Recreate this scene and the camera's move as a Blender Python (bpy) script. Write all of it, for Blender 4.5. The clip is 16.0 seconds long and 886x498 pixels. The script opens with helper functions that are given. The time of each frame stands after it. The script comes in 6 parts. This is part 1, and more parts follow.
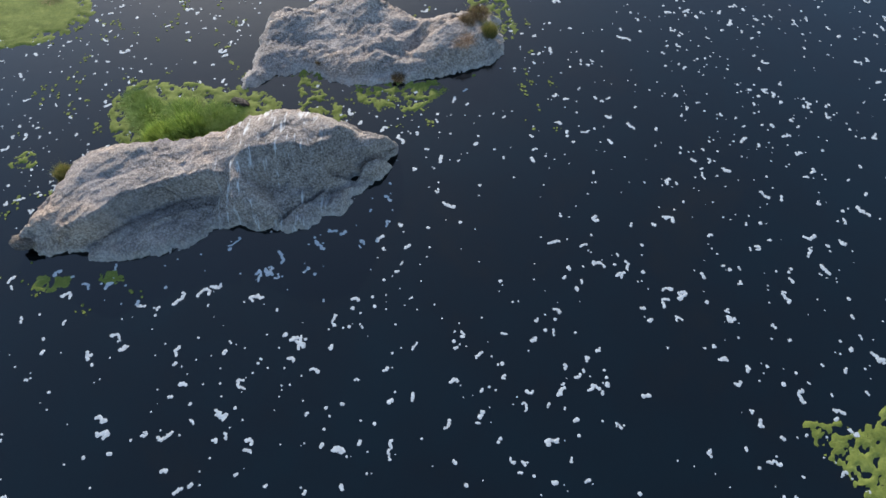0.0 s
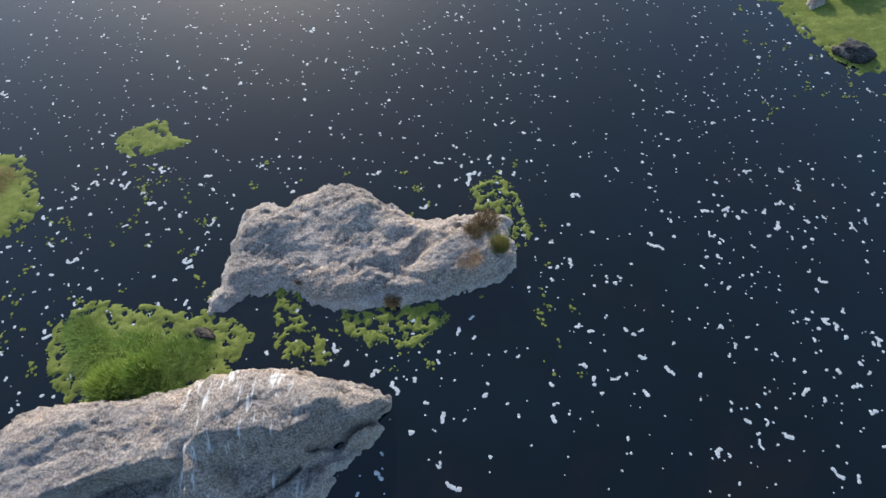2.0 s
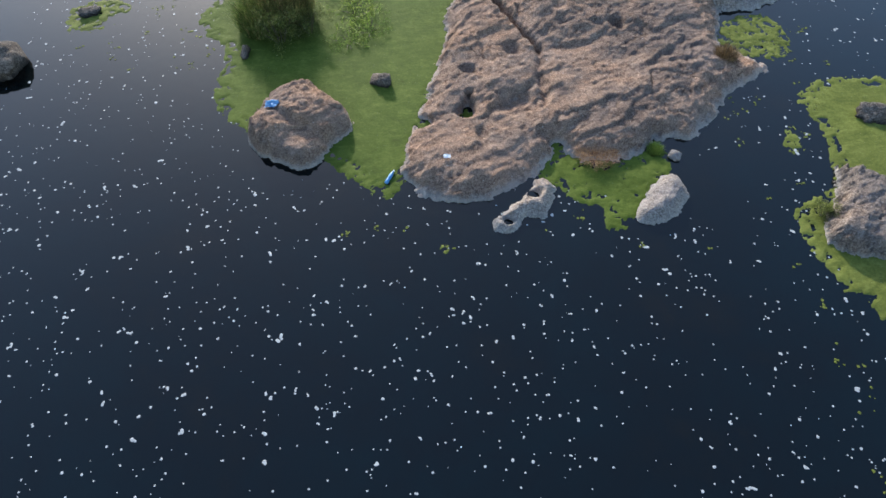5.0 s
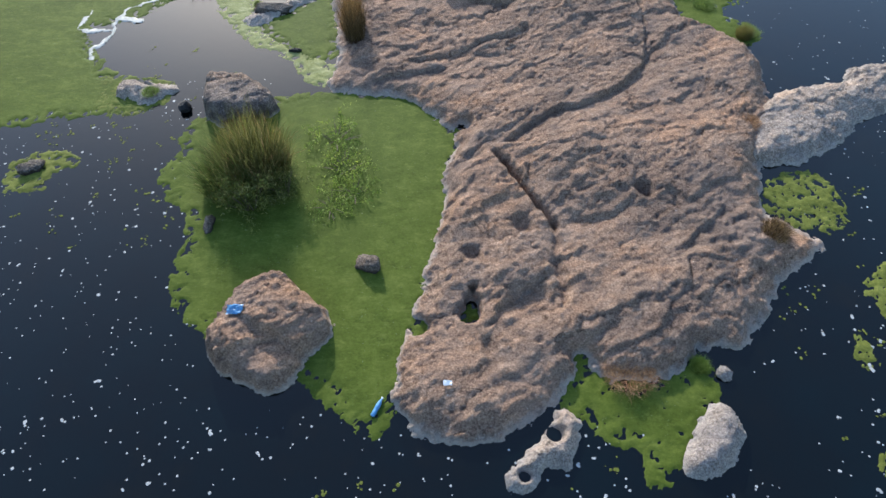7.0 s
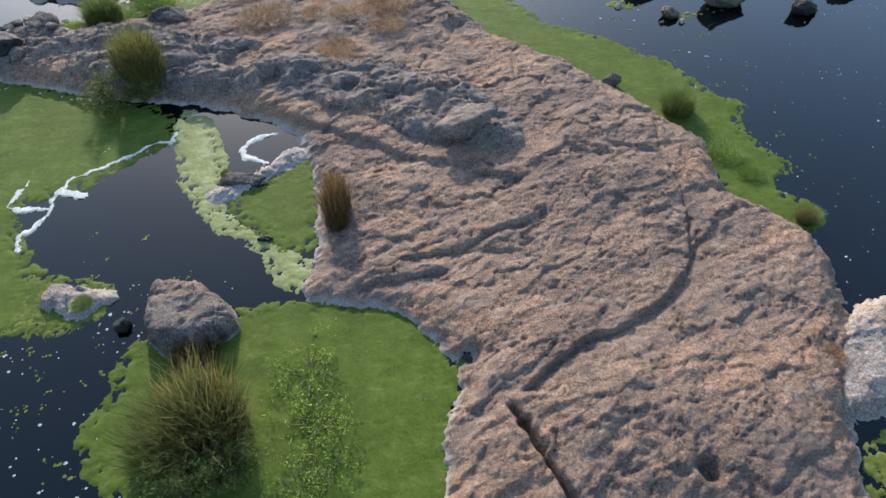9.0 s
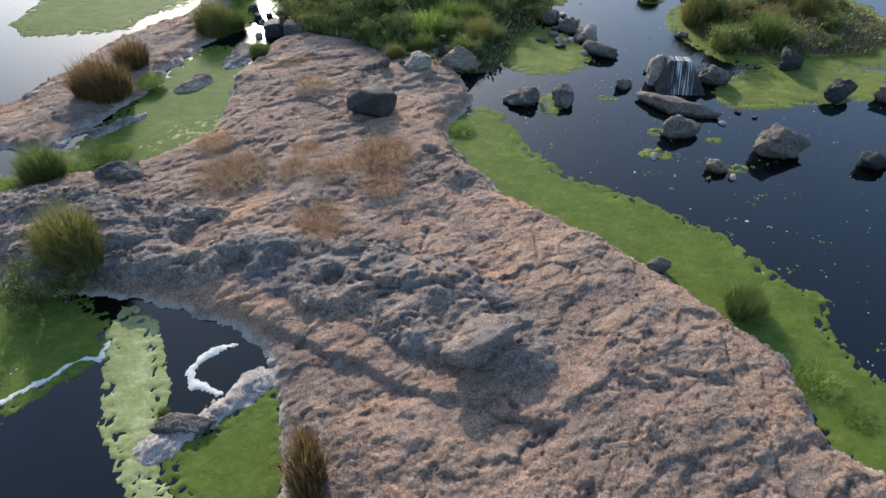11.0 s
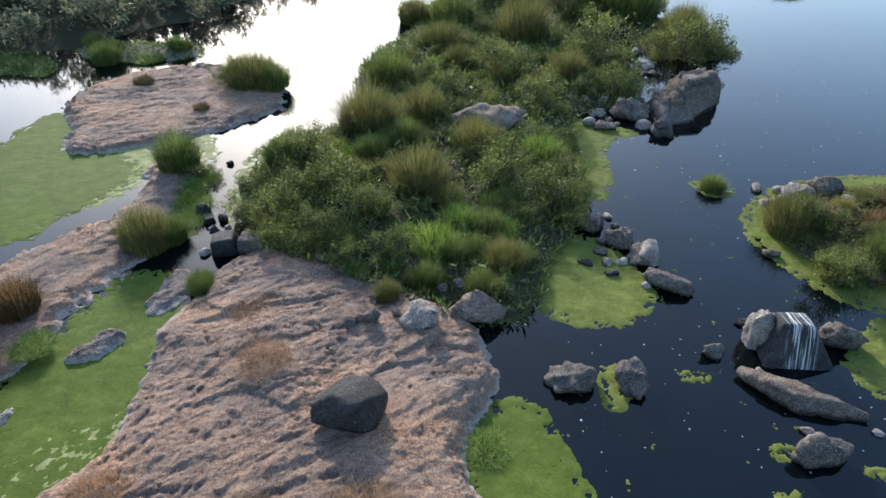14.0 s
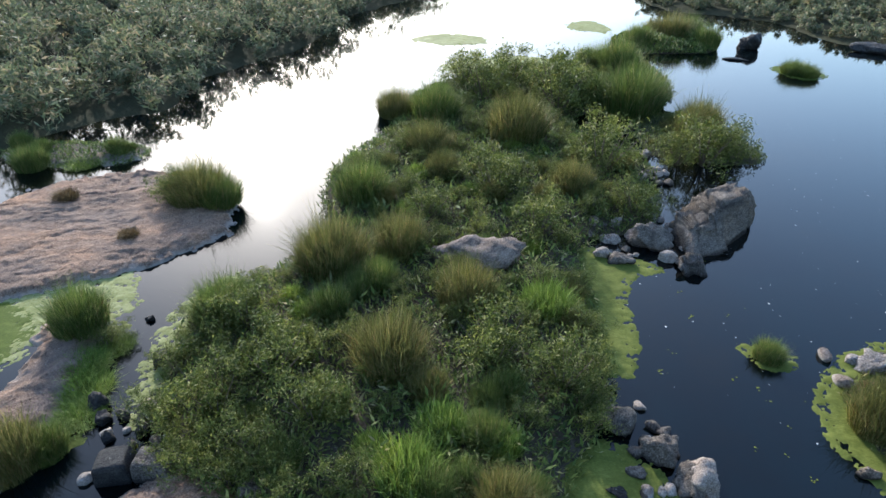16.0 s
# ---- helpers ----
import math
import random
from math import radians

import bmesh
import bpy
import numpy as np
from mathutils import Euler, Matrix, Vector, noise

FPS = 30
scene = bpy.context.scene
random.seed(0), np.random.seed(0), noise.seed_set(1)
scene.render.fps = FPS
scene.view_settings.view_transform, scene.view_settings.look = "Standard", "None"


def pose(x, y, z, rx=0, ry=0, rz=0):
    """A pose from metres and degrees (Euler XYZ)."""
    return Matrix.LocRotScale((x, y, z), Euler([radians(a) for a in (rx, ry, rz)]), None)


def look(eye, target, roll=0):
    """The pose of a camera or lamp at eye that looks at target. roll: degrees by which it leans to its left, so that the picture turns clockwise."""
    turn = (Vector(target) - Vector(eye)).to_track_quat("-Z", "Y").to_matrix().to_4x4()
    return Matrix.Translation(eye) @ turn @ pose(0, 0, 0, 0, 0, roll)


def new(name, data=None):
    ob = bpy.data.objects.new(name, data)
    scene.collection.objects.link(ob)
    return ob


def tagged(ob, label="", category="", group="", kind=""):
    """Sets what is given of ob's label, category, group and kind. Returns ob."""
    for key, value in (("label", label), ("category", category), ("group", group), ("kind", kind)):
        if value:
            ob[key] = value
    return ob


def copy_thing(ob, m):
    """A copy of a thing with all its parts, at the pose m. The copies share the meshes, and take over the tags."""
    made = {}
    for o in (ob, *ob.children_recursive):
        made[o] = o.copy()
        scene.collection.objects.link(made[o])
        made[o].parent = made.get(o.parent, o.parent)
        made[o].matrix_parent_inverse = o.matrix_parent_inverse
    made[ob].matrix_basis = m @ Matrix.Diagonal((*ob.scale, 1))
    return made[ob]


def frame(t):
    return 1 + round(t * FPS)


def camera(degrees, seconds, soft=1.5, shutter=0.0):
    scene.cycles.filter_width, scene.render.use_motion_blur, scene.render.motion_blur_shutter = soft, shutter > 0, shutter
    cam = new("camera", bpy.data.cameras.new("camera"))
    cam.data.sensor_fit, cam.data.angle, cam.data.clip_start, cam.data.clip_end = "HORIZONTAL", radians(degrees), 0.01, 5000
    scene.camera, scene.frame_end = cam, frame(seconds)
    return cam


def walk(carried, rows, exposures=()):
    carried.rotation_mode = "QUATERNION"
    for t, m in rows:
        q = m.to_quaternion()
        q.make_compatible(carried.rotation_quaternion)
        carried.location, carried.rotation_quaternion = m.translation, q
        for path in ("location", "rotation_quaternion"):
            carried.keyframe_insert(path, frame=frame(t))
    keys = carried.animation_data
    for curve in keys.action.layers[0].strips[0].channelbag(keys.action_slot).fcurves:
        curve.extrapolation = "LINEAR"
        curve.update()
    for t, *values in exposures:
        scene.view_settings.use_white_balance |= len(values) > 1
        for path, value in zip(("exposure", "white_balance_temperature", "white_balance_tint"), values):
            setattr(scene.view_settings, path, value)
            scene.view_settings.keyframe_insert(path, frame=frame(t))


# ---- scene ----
cam = camera(72, 16.0, soft=1.5)
PATH = [
    (0, (0.388, -9.457, 13.638), (0.362, -8.527, 11.868), -2.0),
    (0.5, (0.375, -7.958, 13.669), (0.35, -7.002, 11.913), -1.9),
    (1, (0.338, -6.388, 13.744), (0.316, -5.414, 11.998), -1.7),
    (1.5, (0.326, -4.832, 13.777), (0.305, -3.834, 12.043), -1.7),
    (2, (0.287, -3.217, 13.875), (0.271, -2.205, 12.151), -1.4),
    (2.5, (0.251, -1.573, 14.003), (0.238, -0.548, 12.286), -1.3),
    (3, (0.254, 0.072, 14.12), (0.24, 1.111, 12.411), -1.3),
    (3.5, (0.222, 1.738, 14.28), (0.21, 2.788, 12.578), -1.2),
    (4, (0.19, 3.397, 14.407), (0.181, 4.462, 12.714), -1.0),
    (4.2, (0.176, 4.039, 14.427), (0.168, 5.113, 12.741), -1.0),
    (6.3, (0.137, 10.759, 14.828), (0.142, 11.904, 13.188), -0.5),
    (6.5, (0.121, 11.418, 14.849), (0.128, 12.57, 13.214), -0.5),
    (7, (0.161, 13.053, 14.837), (0.168, 14.229, 13.219), -0.6),
    (7.5, (0.169, 14.756, 14.842), (0.179, 15.965, 13.249), -0.6),
    (8, (0.141, 16.567, 14.854), (0.155, 17.808, 13.286), -0.4),
    (8.5, (0.163, 18.429, 14.886), (0.178, 19.7, 13.341), -0.4),
    (9, (0.213, 20.321, 14.89), (0.225, 21.622, 13.371), -0.5),
    (9.5, (0.169, 22.27, 14.872), (0.186, 23.602, 13.38), -0.4),
    (9.7, (0.15, 23.084, 14.886), (0.169, 24.429, 13.406), -0.3),
    (11.8, (-0.023, 30.924, 14.683), (0.004, 32.412, 13.348), 0.1),
    (12, (-0.009, 31.821, 14.71), (0.019, 33.32, 13.386), 0.2),
    (12.5, (-0.113, 33.928, 14.733), (-0.078, 35.454, 13.441), 0.3),
    (13, (-0.207, 35.927, 14.798), (-0.169, 37.48, 13.538), 0.4),
    (13.5, (-0.32, 37.928, 14.905), (-0.276, 39.506, 13.676), 0.5),
    (14, (-0.342, 39.945, 14.954), (-0.298, 41.55, 13.761), 0.4),
    (14.5, (-0.363, 41.946, 14.991), (-0.317, 43.577, 13.834), 0.5),
    (15, (-0.328, 43.998, 15.034), (-0.275, 45.653, 13.913), 0.7),
    (15.5, (-0.124, 45.988, 15.03), (-0.062, 47.669, 13.947), 0.7),
    (16, (0.231, 47.966, 15.08), (0.311, 49.669, 14.035), 0.9),
]
walk(cam, [(t, look(eye, target, roll)) for t, eye, target, roll in PATH],
     exposures=[(0.0, 1.12, 6050, 10), (9.0, 1.12, 6050, 10), (13.0, 1.20, 6000, 10), (16.0, 1.31, 5850, 10)])

# ---- light ----
SUN_AZ, SUN_EL = radians(-15.5), radians(23)
world = bpy.data.worlds.new("world")
scene.world = world
world.use_nodes = True
wt = world.node_tree
sky = wt.nodes.new("ShaderNodeTexSky")
sky.sky_type = "NISHITA"
sky.sun_disc = False
sky.sun_elevation, sky.sun_rotation = SUN_EL, SUN_AZ
sky.dust_density, sky.air_density, sky.ozone_density = 1.9, 1.3, 3.4
wt.links.new(sky.outputs[0], wt.nodes["Background"].inputs[0])
wt.nodes["Background"].inputs[1].default_value = 0.19
sun = new("sun", bpy.data.lights.new("sun", "SUN"))
sun.data.energy, sun.data.angle, sun.data.color = 3.4, radians(0.8), (1.0, 0.92, 0.80)
toward = Vector((math.sin(SUN_AZ) * math.cos(SUN_EL), math.cos(SUN_AZ) * math.cos(SUN_EL), math.sin(SUN_EL)))
sun.matrix_world = look(toward * 200, (0, 0, 0))


# ---- materials ----
def nodes(name):
    m = bpy.data.materials.new(name)
    m.use_nodes = True
    t = m.node_tree
    return m, t, t.nodes["Principled BSDF"]


def add(t, kind, **values):
    n = t.nodes.new(kind)
    for k, v in values.items():
        n.inputs[k.replace("_", " ")].default_value = v
    return n


def noise_node(t, coords, scale, detail=6.0, rough=0.6):
    n = add(t, "ShaderNodeTexNoise", Scale=scale, Detail=detail, Roughness=rough)
    t.links.new(coords, n.inputs["Vector"])
    return n.outputs[0]


def ramp(t, fac, stops):
    n = t.nodes.new("ShaderNodeValToRGB")
    while len(n.color_ramp.elements) < len(stops):
        n.color_ramp.elements.new(0.5)
    for e, (p, c) in zip(n.color_ramp.elements, stops):
        e.position = p
        e.color = (c, c, c, 1) if isinstance(c, float) else (*c, 1)
    t.links.new(fac, n.inputs[0])
    return n.outputs[0]


def mix(t, fac, a, b, mode="MIX"):
    n = t.nodes.new("ShaderNodeMix")
    n.data_type, n.blend_type = "RGBA", mode
    for socket, v in ((n.inputs[0], fac), (n.inputs[6], a), (n.inputs[7], b)):
        if isinstance(v, (int, float)):
            socket.default_value = v
        elif isinstance(v, tuple):
            socket.default_value = (*v, 1)
        else:
            t.links.new(v, socket)
    return n.outputs[2]


def bump(t, p, height, strength, distance):
    n = add(t, "ShaderNodeBump", Strength=strength, Distance=distance)
    t.links.new(height, n.inputs["Height"])
    t.links.new(n.outputs[0], p.inputs["Normal"])


def place(t):
    return t.nodes.new("ShaderNodeNewGeometry").outputs["Position"]


def scaled(t, at, x, y, z, turn=0.0):
    if turn:
        spin = t.nodes.new("ShaderNodeMapping")
        spin.inputs["Rotation"].default_value = (0, 0, -turn)
        t.links.new(at, spin.inputs["Vector"])
        at = spin.outputs[0]
    n = t.nodes.new("ShaderNodeMapping")
    n.inputs["Scale"].default_value = (x, y, z)
    t.links.new(at, n.inputs["Vector"])
    return n.outputs[0]


def t_noise_colour(t, at, scale):
    n = add(t, "ShaderNodeTexNoise", Scale=scale, Detail=5.0, Roughness=0.65)
    t.links.new(at, n.inputs["Vector"])
    return n.outputs["Color"]


def rock_material(name, dark, mid, light, stain, stain_at=0.6, rough=0.9, cold=None, streak=0.0, rim=0.0, wet=0.0, speckle=0.50, streak_at=None, streak_scale=(8, 8, 0.25), relief=0.32):
    m, t, p = nodes(name)
    at = place(t)
    big = noise_node(t, at, 0.30, 6, 0.65)
    fine = noise_node(t, scaled(t, at, 1, 1.6, 1), 4.0, 10, 0.78)
    grit = noise_node(t, at, 18.0, 6, 0.75)
    col = ramp(t, fine, ((0.36, dark), (0.50, mid), (0.65, light)))
    brush = noise_node(t, scaled(t, at, 0.8, 2.2, 1.5, 0.52), 1.5, 8, 0.7)
    col = mix(t, 0.5, col, ramp(t, brush, ((0.37, dark), (0.50, mid), (0.63, light))))
    col = mix(t, speckle, col, ramp(t, grit, ((0.41, tuple(c * 0.6 for c in dark)), (0.5, mid), (0.60, light))))
    if cold:
        col = mix(t, ramp(t, big, ((0.50, 0.0), (0.64, 0.45))), col, mix(t, grit, cold, tuple(c * 1.9 for c in cold)))
    tone = noise_node(t, scaled(t, at, 1, 1.4, 1), 0.22, 7, 0.68)
    col = mix(t, 0.8, col, ramp(t, tone, ((0.36, (0.62, 0.65, 0.70)), (0.5, (1.0, 0.99, 0.98)), (0.62, (1.28, 1.12, 0.96)))), "MULTIPLY")
    spots = noise_node(t, at, 1.3, 9, 0.8)
    col = mix(t, ramp(t, spots, ((stain_at, 0.0), (stain_at + 0.06, 0.8))), col, stain)
    flecks = noise_node(t, at, 9.0, 4, 0.7)
    col = mix(t, ramp(t, flecks, ((0.68, 0.0), (0.72, 0.7))), col, (0.50, 0.48, 0.45))
    bent = mix(t, 0.25, at, t_noise_colour(t, at, 0.9), "ADD")
    cell = add(t, "ShaderNodeTexVoronoi", Scale=0.85)
    cell.feature = "DISTANCE_TO_EDGE"
    t.links.new(scaled(t, bent, 1, 1.7, 1), cell.inputs["Vector"])
    mask = ramp(t, noise_node(t, at, 0.7, 4, 0.6), ((0.58, 1.0), (0.64, 0.0)))
    crack = mix(t, mask, ramp(t, cell.outputs["Distance"], ((0.0, 0.25), (0.014, 1.0))), (1.0, 1.0, 1.0))
    col = mix(t, crack, tuple(c * 0.5 for c in dark), col)
    if streak:
        lines = noise_node(t, scaled(t, at, *streak_scale), 1.6, 5, 0.65)
        runs = ramp(t, lines, ((0.58 - 0.12 * streak, 0.0), (0.65 - 0.1 * streak, 0.55 + 0.35 * streak)))
        if streak_at:
            side = t.nodes.new("ShaderNodeSeparateXYZ")
            t.links.new(at, side.inputs[0])
            span = add(t, "ShaderNodeMapRange")
            span.inputs["From Min"].default_value, span.inputs["From Max"].default_value = streak_at
            t.links.new(side.outputs[0], span.inputs[0])
            runs = mix(t, ramp(t, span.outputs[0], ((0.0, 0.0), (0.2, 1.0), (0.8, 1.0), (1.0, 0.0))), (0.0, 0.0, 0.0), runs)
        col = mix(t, runs, col, (0.66, 0.65, 0.62))
    if rim:
        apart = t.nodes.new("ShaderNodeSeparateXYZ")
        t.links.new(at, apart.inputs[0])
        crust = t.nodes.new("ShaderNodeMath")
        crust.operation = "MULTIPLY_ADD"
        crust.inputs[1].default_value, crust.inputs[2].default_value = 0.5, -0.25
        t.links.new(spots, crust.inputs[0])
        level = t.nodes.new("ShaderNodeMath")
        t.links.new(apart.outputs[2], level.inputs[0])
        t.links.new(crust.outputs[0], level.inputs[1])
        col = mix(t, ramp(t, level.outputs[0], ((0.05, rim), (0.20, 0.0))), col, (0.55, 0.52, 0.47))
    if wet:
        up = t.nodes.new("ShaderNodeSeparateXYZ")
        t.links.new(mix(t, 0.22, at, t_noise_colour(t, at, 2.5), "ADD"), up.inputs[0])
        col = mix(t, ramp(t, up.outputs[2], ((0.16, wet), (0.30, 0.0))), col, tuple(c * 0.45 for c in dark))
    t.links.new(col, p.inputs["Base Color"])
    p.inputs["Roughness"].default_value = rough
    p.inputs["Specular IOR Level"].default_value = 0.12
    bump(t, p, mix(t, 0.30, mix(t, 0.55, brush, mix(t, 0.5, fine, grit)), crack), 1.0, relief)
    return m


ROCK_WARM = rock_material("brown_granite", (0.071, 0.044, 0.032), (0.221, 0.144, 0.102), (0.437, 0.312, 0.225), (0.113, 0.082, 0.069), 0.57, cold=(0.132, 0.105, 0.090), rim=0.35)
ROCK_PALE = rock_material("pale_granite", (0.070, 0.056, 0.046), (0.245, 0.200, 0.165), (0.491, 0.425, 0.369), (0.116, 0.105, 0.100), 0.57, cold=(0.137, 0.124, 0.121), rim=0.2, relief=0.26, speckle=0.55)
ROCK_WHITED = rock_material("whitened_granite", (0.066, 0.053, 0.044), (0.240, 0.195, 0.161), (0.480, 0.416, 0.360), (0.109, 0.098, 0.095), 0.57, cold=(0.129, 0.117, 0.114), streak=0.12, relief=0.26, speckle=0.55, rim=0.2, streak_at=(-5.9, -2.6), streak_scale=(5, 0.9, 0.4))
ROCK_ASH = rock_material("ash_granite", (0.053, 0.041, 0.034), (0.170, 0.131, 0.107), (0.390, 0.323, 0.271), (0.061, 0.052, 0.049), 0.54, cold=(0.092, 0.081, 0.077), rim=0.3)
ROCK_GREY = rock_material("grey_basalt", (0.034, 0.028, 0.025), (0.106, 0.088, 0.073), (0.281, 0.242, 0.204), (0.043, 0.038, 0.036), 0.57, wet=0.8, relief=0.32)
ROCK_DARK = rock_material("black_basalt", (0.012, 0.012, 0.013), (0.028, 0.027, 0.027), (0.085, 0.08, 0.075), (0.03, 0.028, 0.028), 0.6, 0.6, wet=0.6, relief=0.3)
ROCK_STREAK = rock_material("streaked_basalt", (0.018, 0.018, 0.02), (0.045, 0.043, 0.043), (0.10, 0.095, 0.09), (0.03, 0.028, 0.028), 0.6, 0.6, streak=0.75, streak_at=(11.1, 12.2), streak_scale=(9, 0.35, 0.3))


def weed_material(name, dark, mid, light):
    m, t, p = nodes(name)
    at = place(t)
    fine = noise_node(t, at, 14.0, 6, 0.75)
    big = noise_node(t, at, 0.5, 4, 0.6)
    broad = noise_node(t, scaled(t, at, 1, 1.5, 1), 1.1, 7, 0.7)
    col = mix(t, 0.55, ramp(t, fine, ((0.3, dark), (0.5, mid), (0.75, light))), ramp(t, broad, ((0.32, dark), (0.5, mid), (0.72, light))))
    col = mix(t, ramp(t, big, ((0.38, 0.0), (0.66, 0.6))), col, mix(t, fine, dark, mid))
    pale = noise_node(t, scaled(t, at, 1, 2.2, 1), 1.7, 8, 0.8)
    col = mix(t, ramp(t, pale, ((0.52, 0.0), (0.68, 0.55))), col, light)
    bits = noise_node(t, at, 26.0, 2, 0.5)
    col = mix(t, ramp(t, bits, ((0.72, 0.0), (0.77, 0.7))), col, tuple(0.4 * c + 0.18 for c in light))
    col = mix(t, ramp(t, noise_node(t, at, 6.0, 6, 0.8), ((0.26, 0.7), (0.34, 0.0))), col, tuple(c * 0.45 for c in dark))
    t.links.new(col, p.inputs["Base Color"])
    p.inputs["Roughness"].default_value = 0.75
    p.inputs["Specular IOR Level"].default_value = 0.06
    bump(t, p, fine, 0.5, 0.02)
    return m


WEED = weed_material("duckweed_green", (0.038, 0.049, 0.010), (0.092, 0.106, 0.021), (0.19, 0.20, 0.052))
WEED_DEEP = weed_material("duckweed_deep_green", (0.026, 0.041, 0.006), (0.060, 0.083, 0.012), (0.125, 0.148, 0.032))
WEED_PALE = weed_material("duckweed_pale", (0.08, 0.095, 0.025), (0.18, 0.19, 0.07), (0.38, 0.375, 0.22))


def blade_material(name, stops):
    m, t, p = nodes(name)
    g = t.nodes.new("ShaderNodeNewGeometry")
    col = ramp(t, g.outputs["Random Per Island"], stops)
    patch = noise_node(t, g.outputs["Position"], 0.45, 4, 0.6)
    col = mix(t, 1.0, col, ramp(t, patch, ((0.34, (0.62, 0.66, 0.60)), (0.5, (0.95, 0.95, 0.95)), (0.66, (1.25, 1.15, 0.95)))), "MULTIPLY")
    t.links.new(col, p.inputs["Base Color"])
    p.inputs["Roughness"].default_value = 0.6
    p.inputs["Specular IOR Level"].default_value = 0.2
    thin = t.nodes.new("ShaderNodeBsdfTranslucent")
    t.links.new(col, thin.inputs[0])
    both = t.nodes.new("ShaderNodeMixShader")
    both.inputs[0].default_value = 0.4
    t.links.new(p.outputs[0], both.inputs[1])
    t.links.new(thin.outputs[0], both.inputs[2])
    t.links.new(both.outputs[0], t.nodes["Material Output"].inputs[0])
    return m


GRASS = blade_material("grass_green", ((0.0, (0.041, 0.069, 0.016)), (0.5, (0.097, 0.140, 0.030)), (0.85, (0.172, 0.214, 0.057)), (1.0, (0.317, 0.276, 0.138))))
GRASS_BRIGHT = blade_material("grass_bright", ((0.0, (0.085, 0.136, 0.021)), (0.6, (0.178, 0.260, 0.041)), (1.0, (0.310, 0.368, 0.098))))
GRASS_OLIVE = blade_material("grass_olive", ((0.0, (0.060, 0.067, 0.018)), (0.6, (0.140, 0.147, 0.039)), (1.0, (0.287, 0.241, 0.103))))
GRASS_DRY = blade_material("grass_dry", ((0.0, (0.14, 0.068, 0.034)), (0.5, (0.29, 0.158, 0.078)), (1.0, (0.44, 0.30, 0.175))))
GRASS_RUST = blade_material("grass_rust", ((0.0, (0.054, 0.036, 0.017)), (0.6, (0.120, 0.076, 0.034)), (1.0, (0.216, 0.150, 0.066))))
LEAF = blade_material("leaf_green", ((0.0, (0.041, 0.058, 0.013)), (0.55, (0.103, 0.127, 0.028)), (0.92, (0.186, 0.198, 0.054)), (1.0, (0.288, 0.276, 0.144))))
# far leaves made paler and greyer: distance haze painted into their colour
LEAF_FAR_HAZED = blade_material("leaf_far_hazed", ((0.0, (0.082, 0.107, 0.063)), (0.6, (0.161, 0.180, 0.097)), (1.0, (0.304, 0.243, 0.158))))


def plain(name, col, rough=0.8, vary=0.25, shine=0.5):
    m, t, p = nodes(name)
    n = noise_node(t, place(t), 9.0, 5, 0.6)
    lo = tuple(c * (1 - vary) for c in col)
    hi = tuple(min(1.0, c * (1 + vary)) for c in col)
    t.links.new(ramp(t, n, ((0.3, lo), (0.7, hi))), p.inputs["Base Color"])
    p.inputs["Roughness"].default_value = rough
    p.inputs["Specular IOR Level"].default_value = shine
    return m


FOAM = plain("foam_white", (0.25, 0.26, 0.26), 0.7, 0.25)
SCUM = plain("scum_cream", (0.36, 0.35, 0.31), 0.8, 0.3)
SOIL = plain("dark_soil", (0.06, 0.05, 0.035), 0.95, 0.4, 0.1)
BARK = plain("stem_brown", (0.10, 0.075, 0.05), 0.9, 0.3)
BLUE = plain("blue_plastic", (0.07, 0.20, 0.36), 0.35, 0.1)
WHITE = plain("white_plastic", (0.7, 0.7, 0.68), 0.4, 0.05)

WATER, t_, p_ = nodes("dark_river_water")
at_ = place(t_)
murk = noise_node(t_, at_, 0.22, 8, 0.68)
t_.links.new(ramp(t_, murk, ((0.38, (0.0012, 0.0034, 0.0042)), (0.55, (0.0015, 0.0024, 0.0026)), (0.72, (0.0040, 0.0036, 0.0022)))), p_.inputs["Base Color"])
p_.inputs["Roughness"].default_value = 0.05
p_.inputs["IOR"].default_value = 1.34
bump(t_, p_, noise_node(t_, at_, 3.0, 4, 0.55), 0.06, 0.03)


# ---- shape tools ----
def lattice(ix, iy, seed):
    h = (ix.astype(np.int64) * 374761393 + iy.astype(np.int64) * 668265263 + seed * 982451653) & 0xFFFFFFFF
    h = ((h ^ (h >> 13)) * 1274126177) & 0xFFFFFFFF
    return ((h ^ (h >> 16)) & 0xFFFF) * (2 * np.pi / 65536.0)


def soft_noise(x, y, seed=0):
    """Gradient noise between 0 and 1."""
    ix, iy = np.floor(x), np.floor(y)
    fx, fy = x - ix, y - iy
    ux, uy = fx * fx * fx * (fx * (fx * 6 - 15) + 10), fy * fy * fy * (fy * (fy * 6 - 15) + 10)
    corner = []
    for dx, dy in ((0, 0), (1, 0), (0, 1), (1, 1)):
        a = lattice(ix + dx, iy + dy, seed)
        corner.append(np.cos(a) * (fx - dx) + np.sin(a) * (fy - dy))
    low, high = corner[0] + (corner[1] - corner[0]) * ux, corner[2] + (corner[3] - corner[2]) * ux
    return np.clip(0.5 + 0.72 * (low + (high - low) * uy), 0, 1)


def fbm(x, y, octaves=4, seed=0, gain=0.5):
    total, amp, norm = 0.0, 1.0, 0.0
    for k in range(octaves):
        total = total + amp * soft_noise(x * 2 ** k + 17.3 * k, y * 2 ** k - 9.1 * k, seed + k)
        x, y = 0.8 * x - 0.6 * y, 0.6 * x + 0.8 * y
        norm += amp
        amp *= gain
    return total / norm


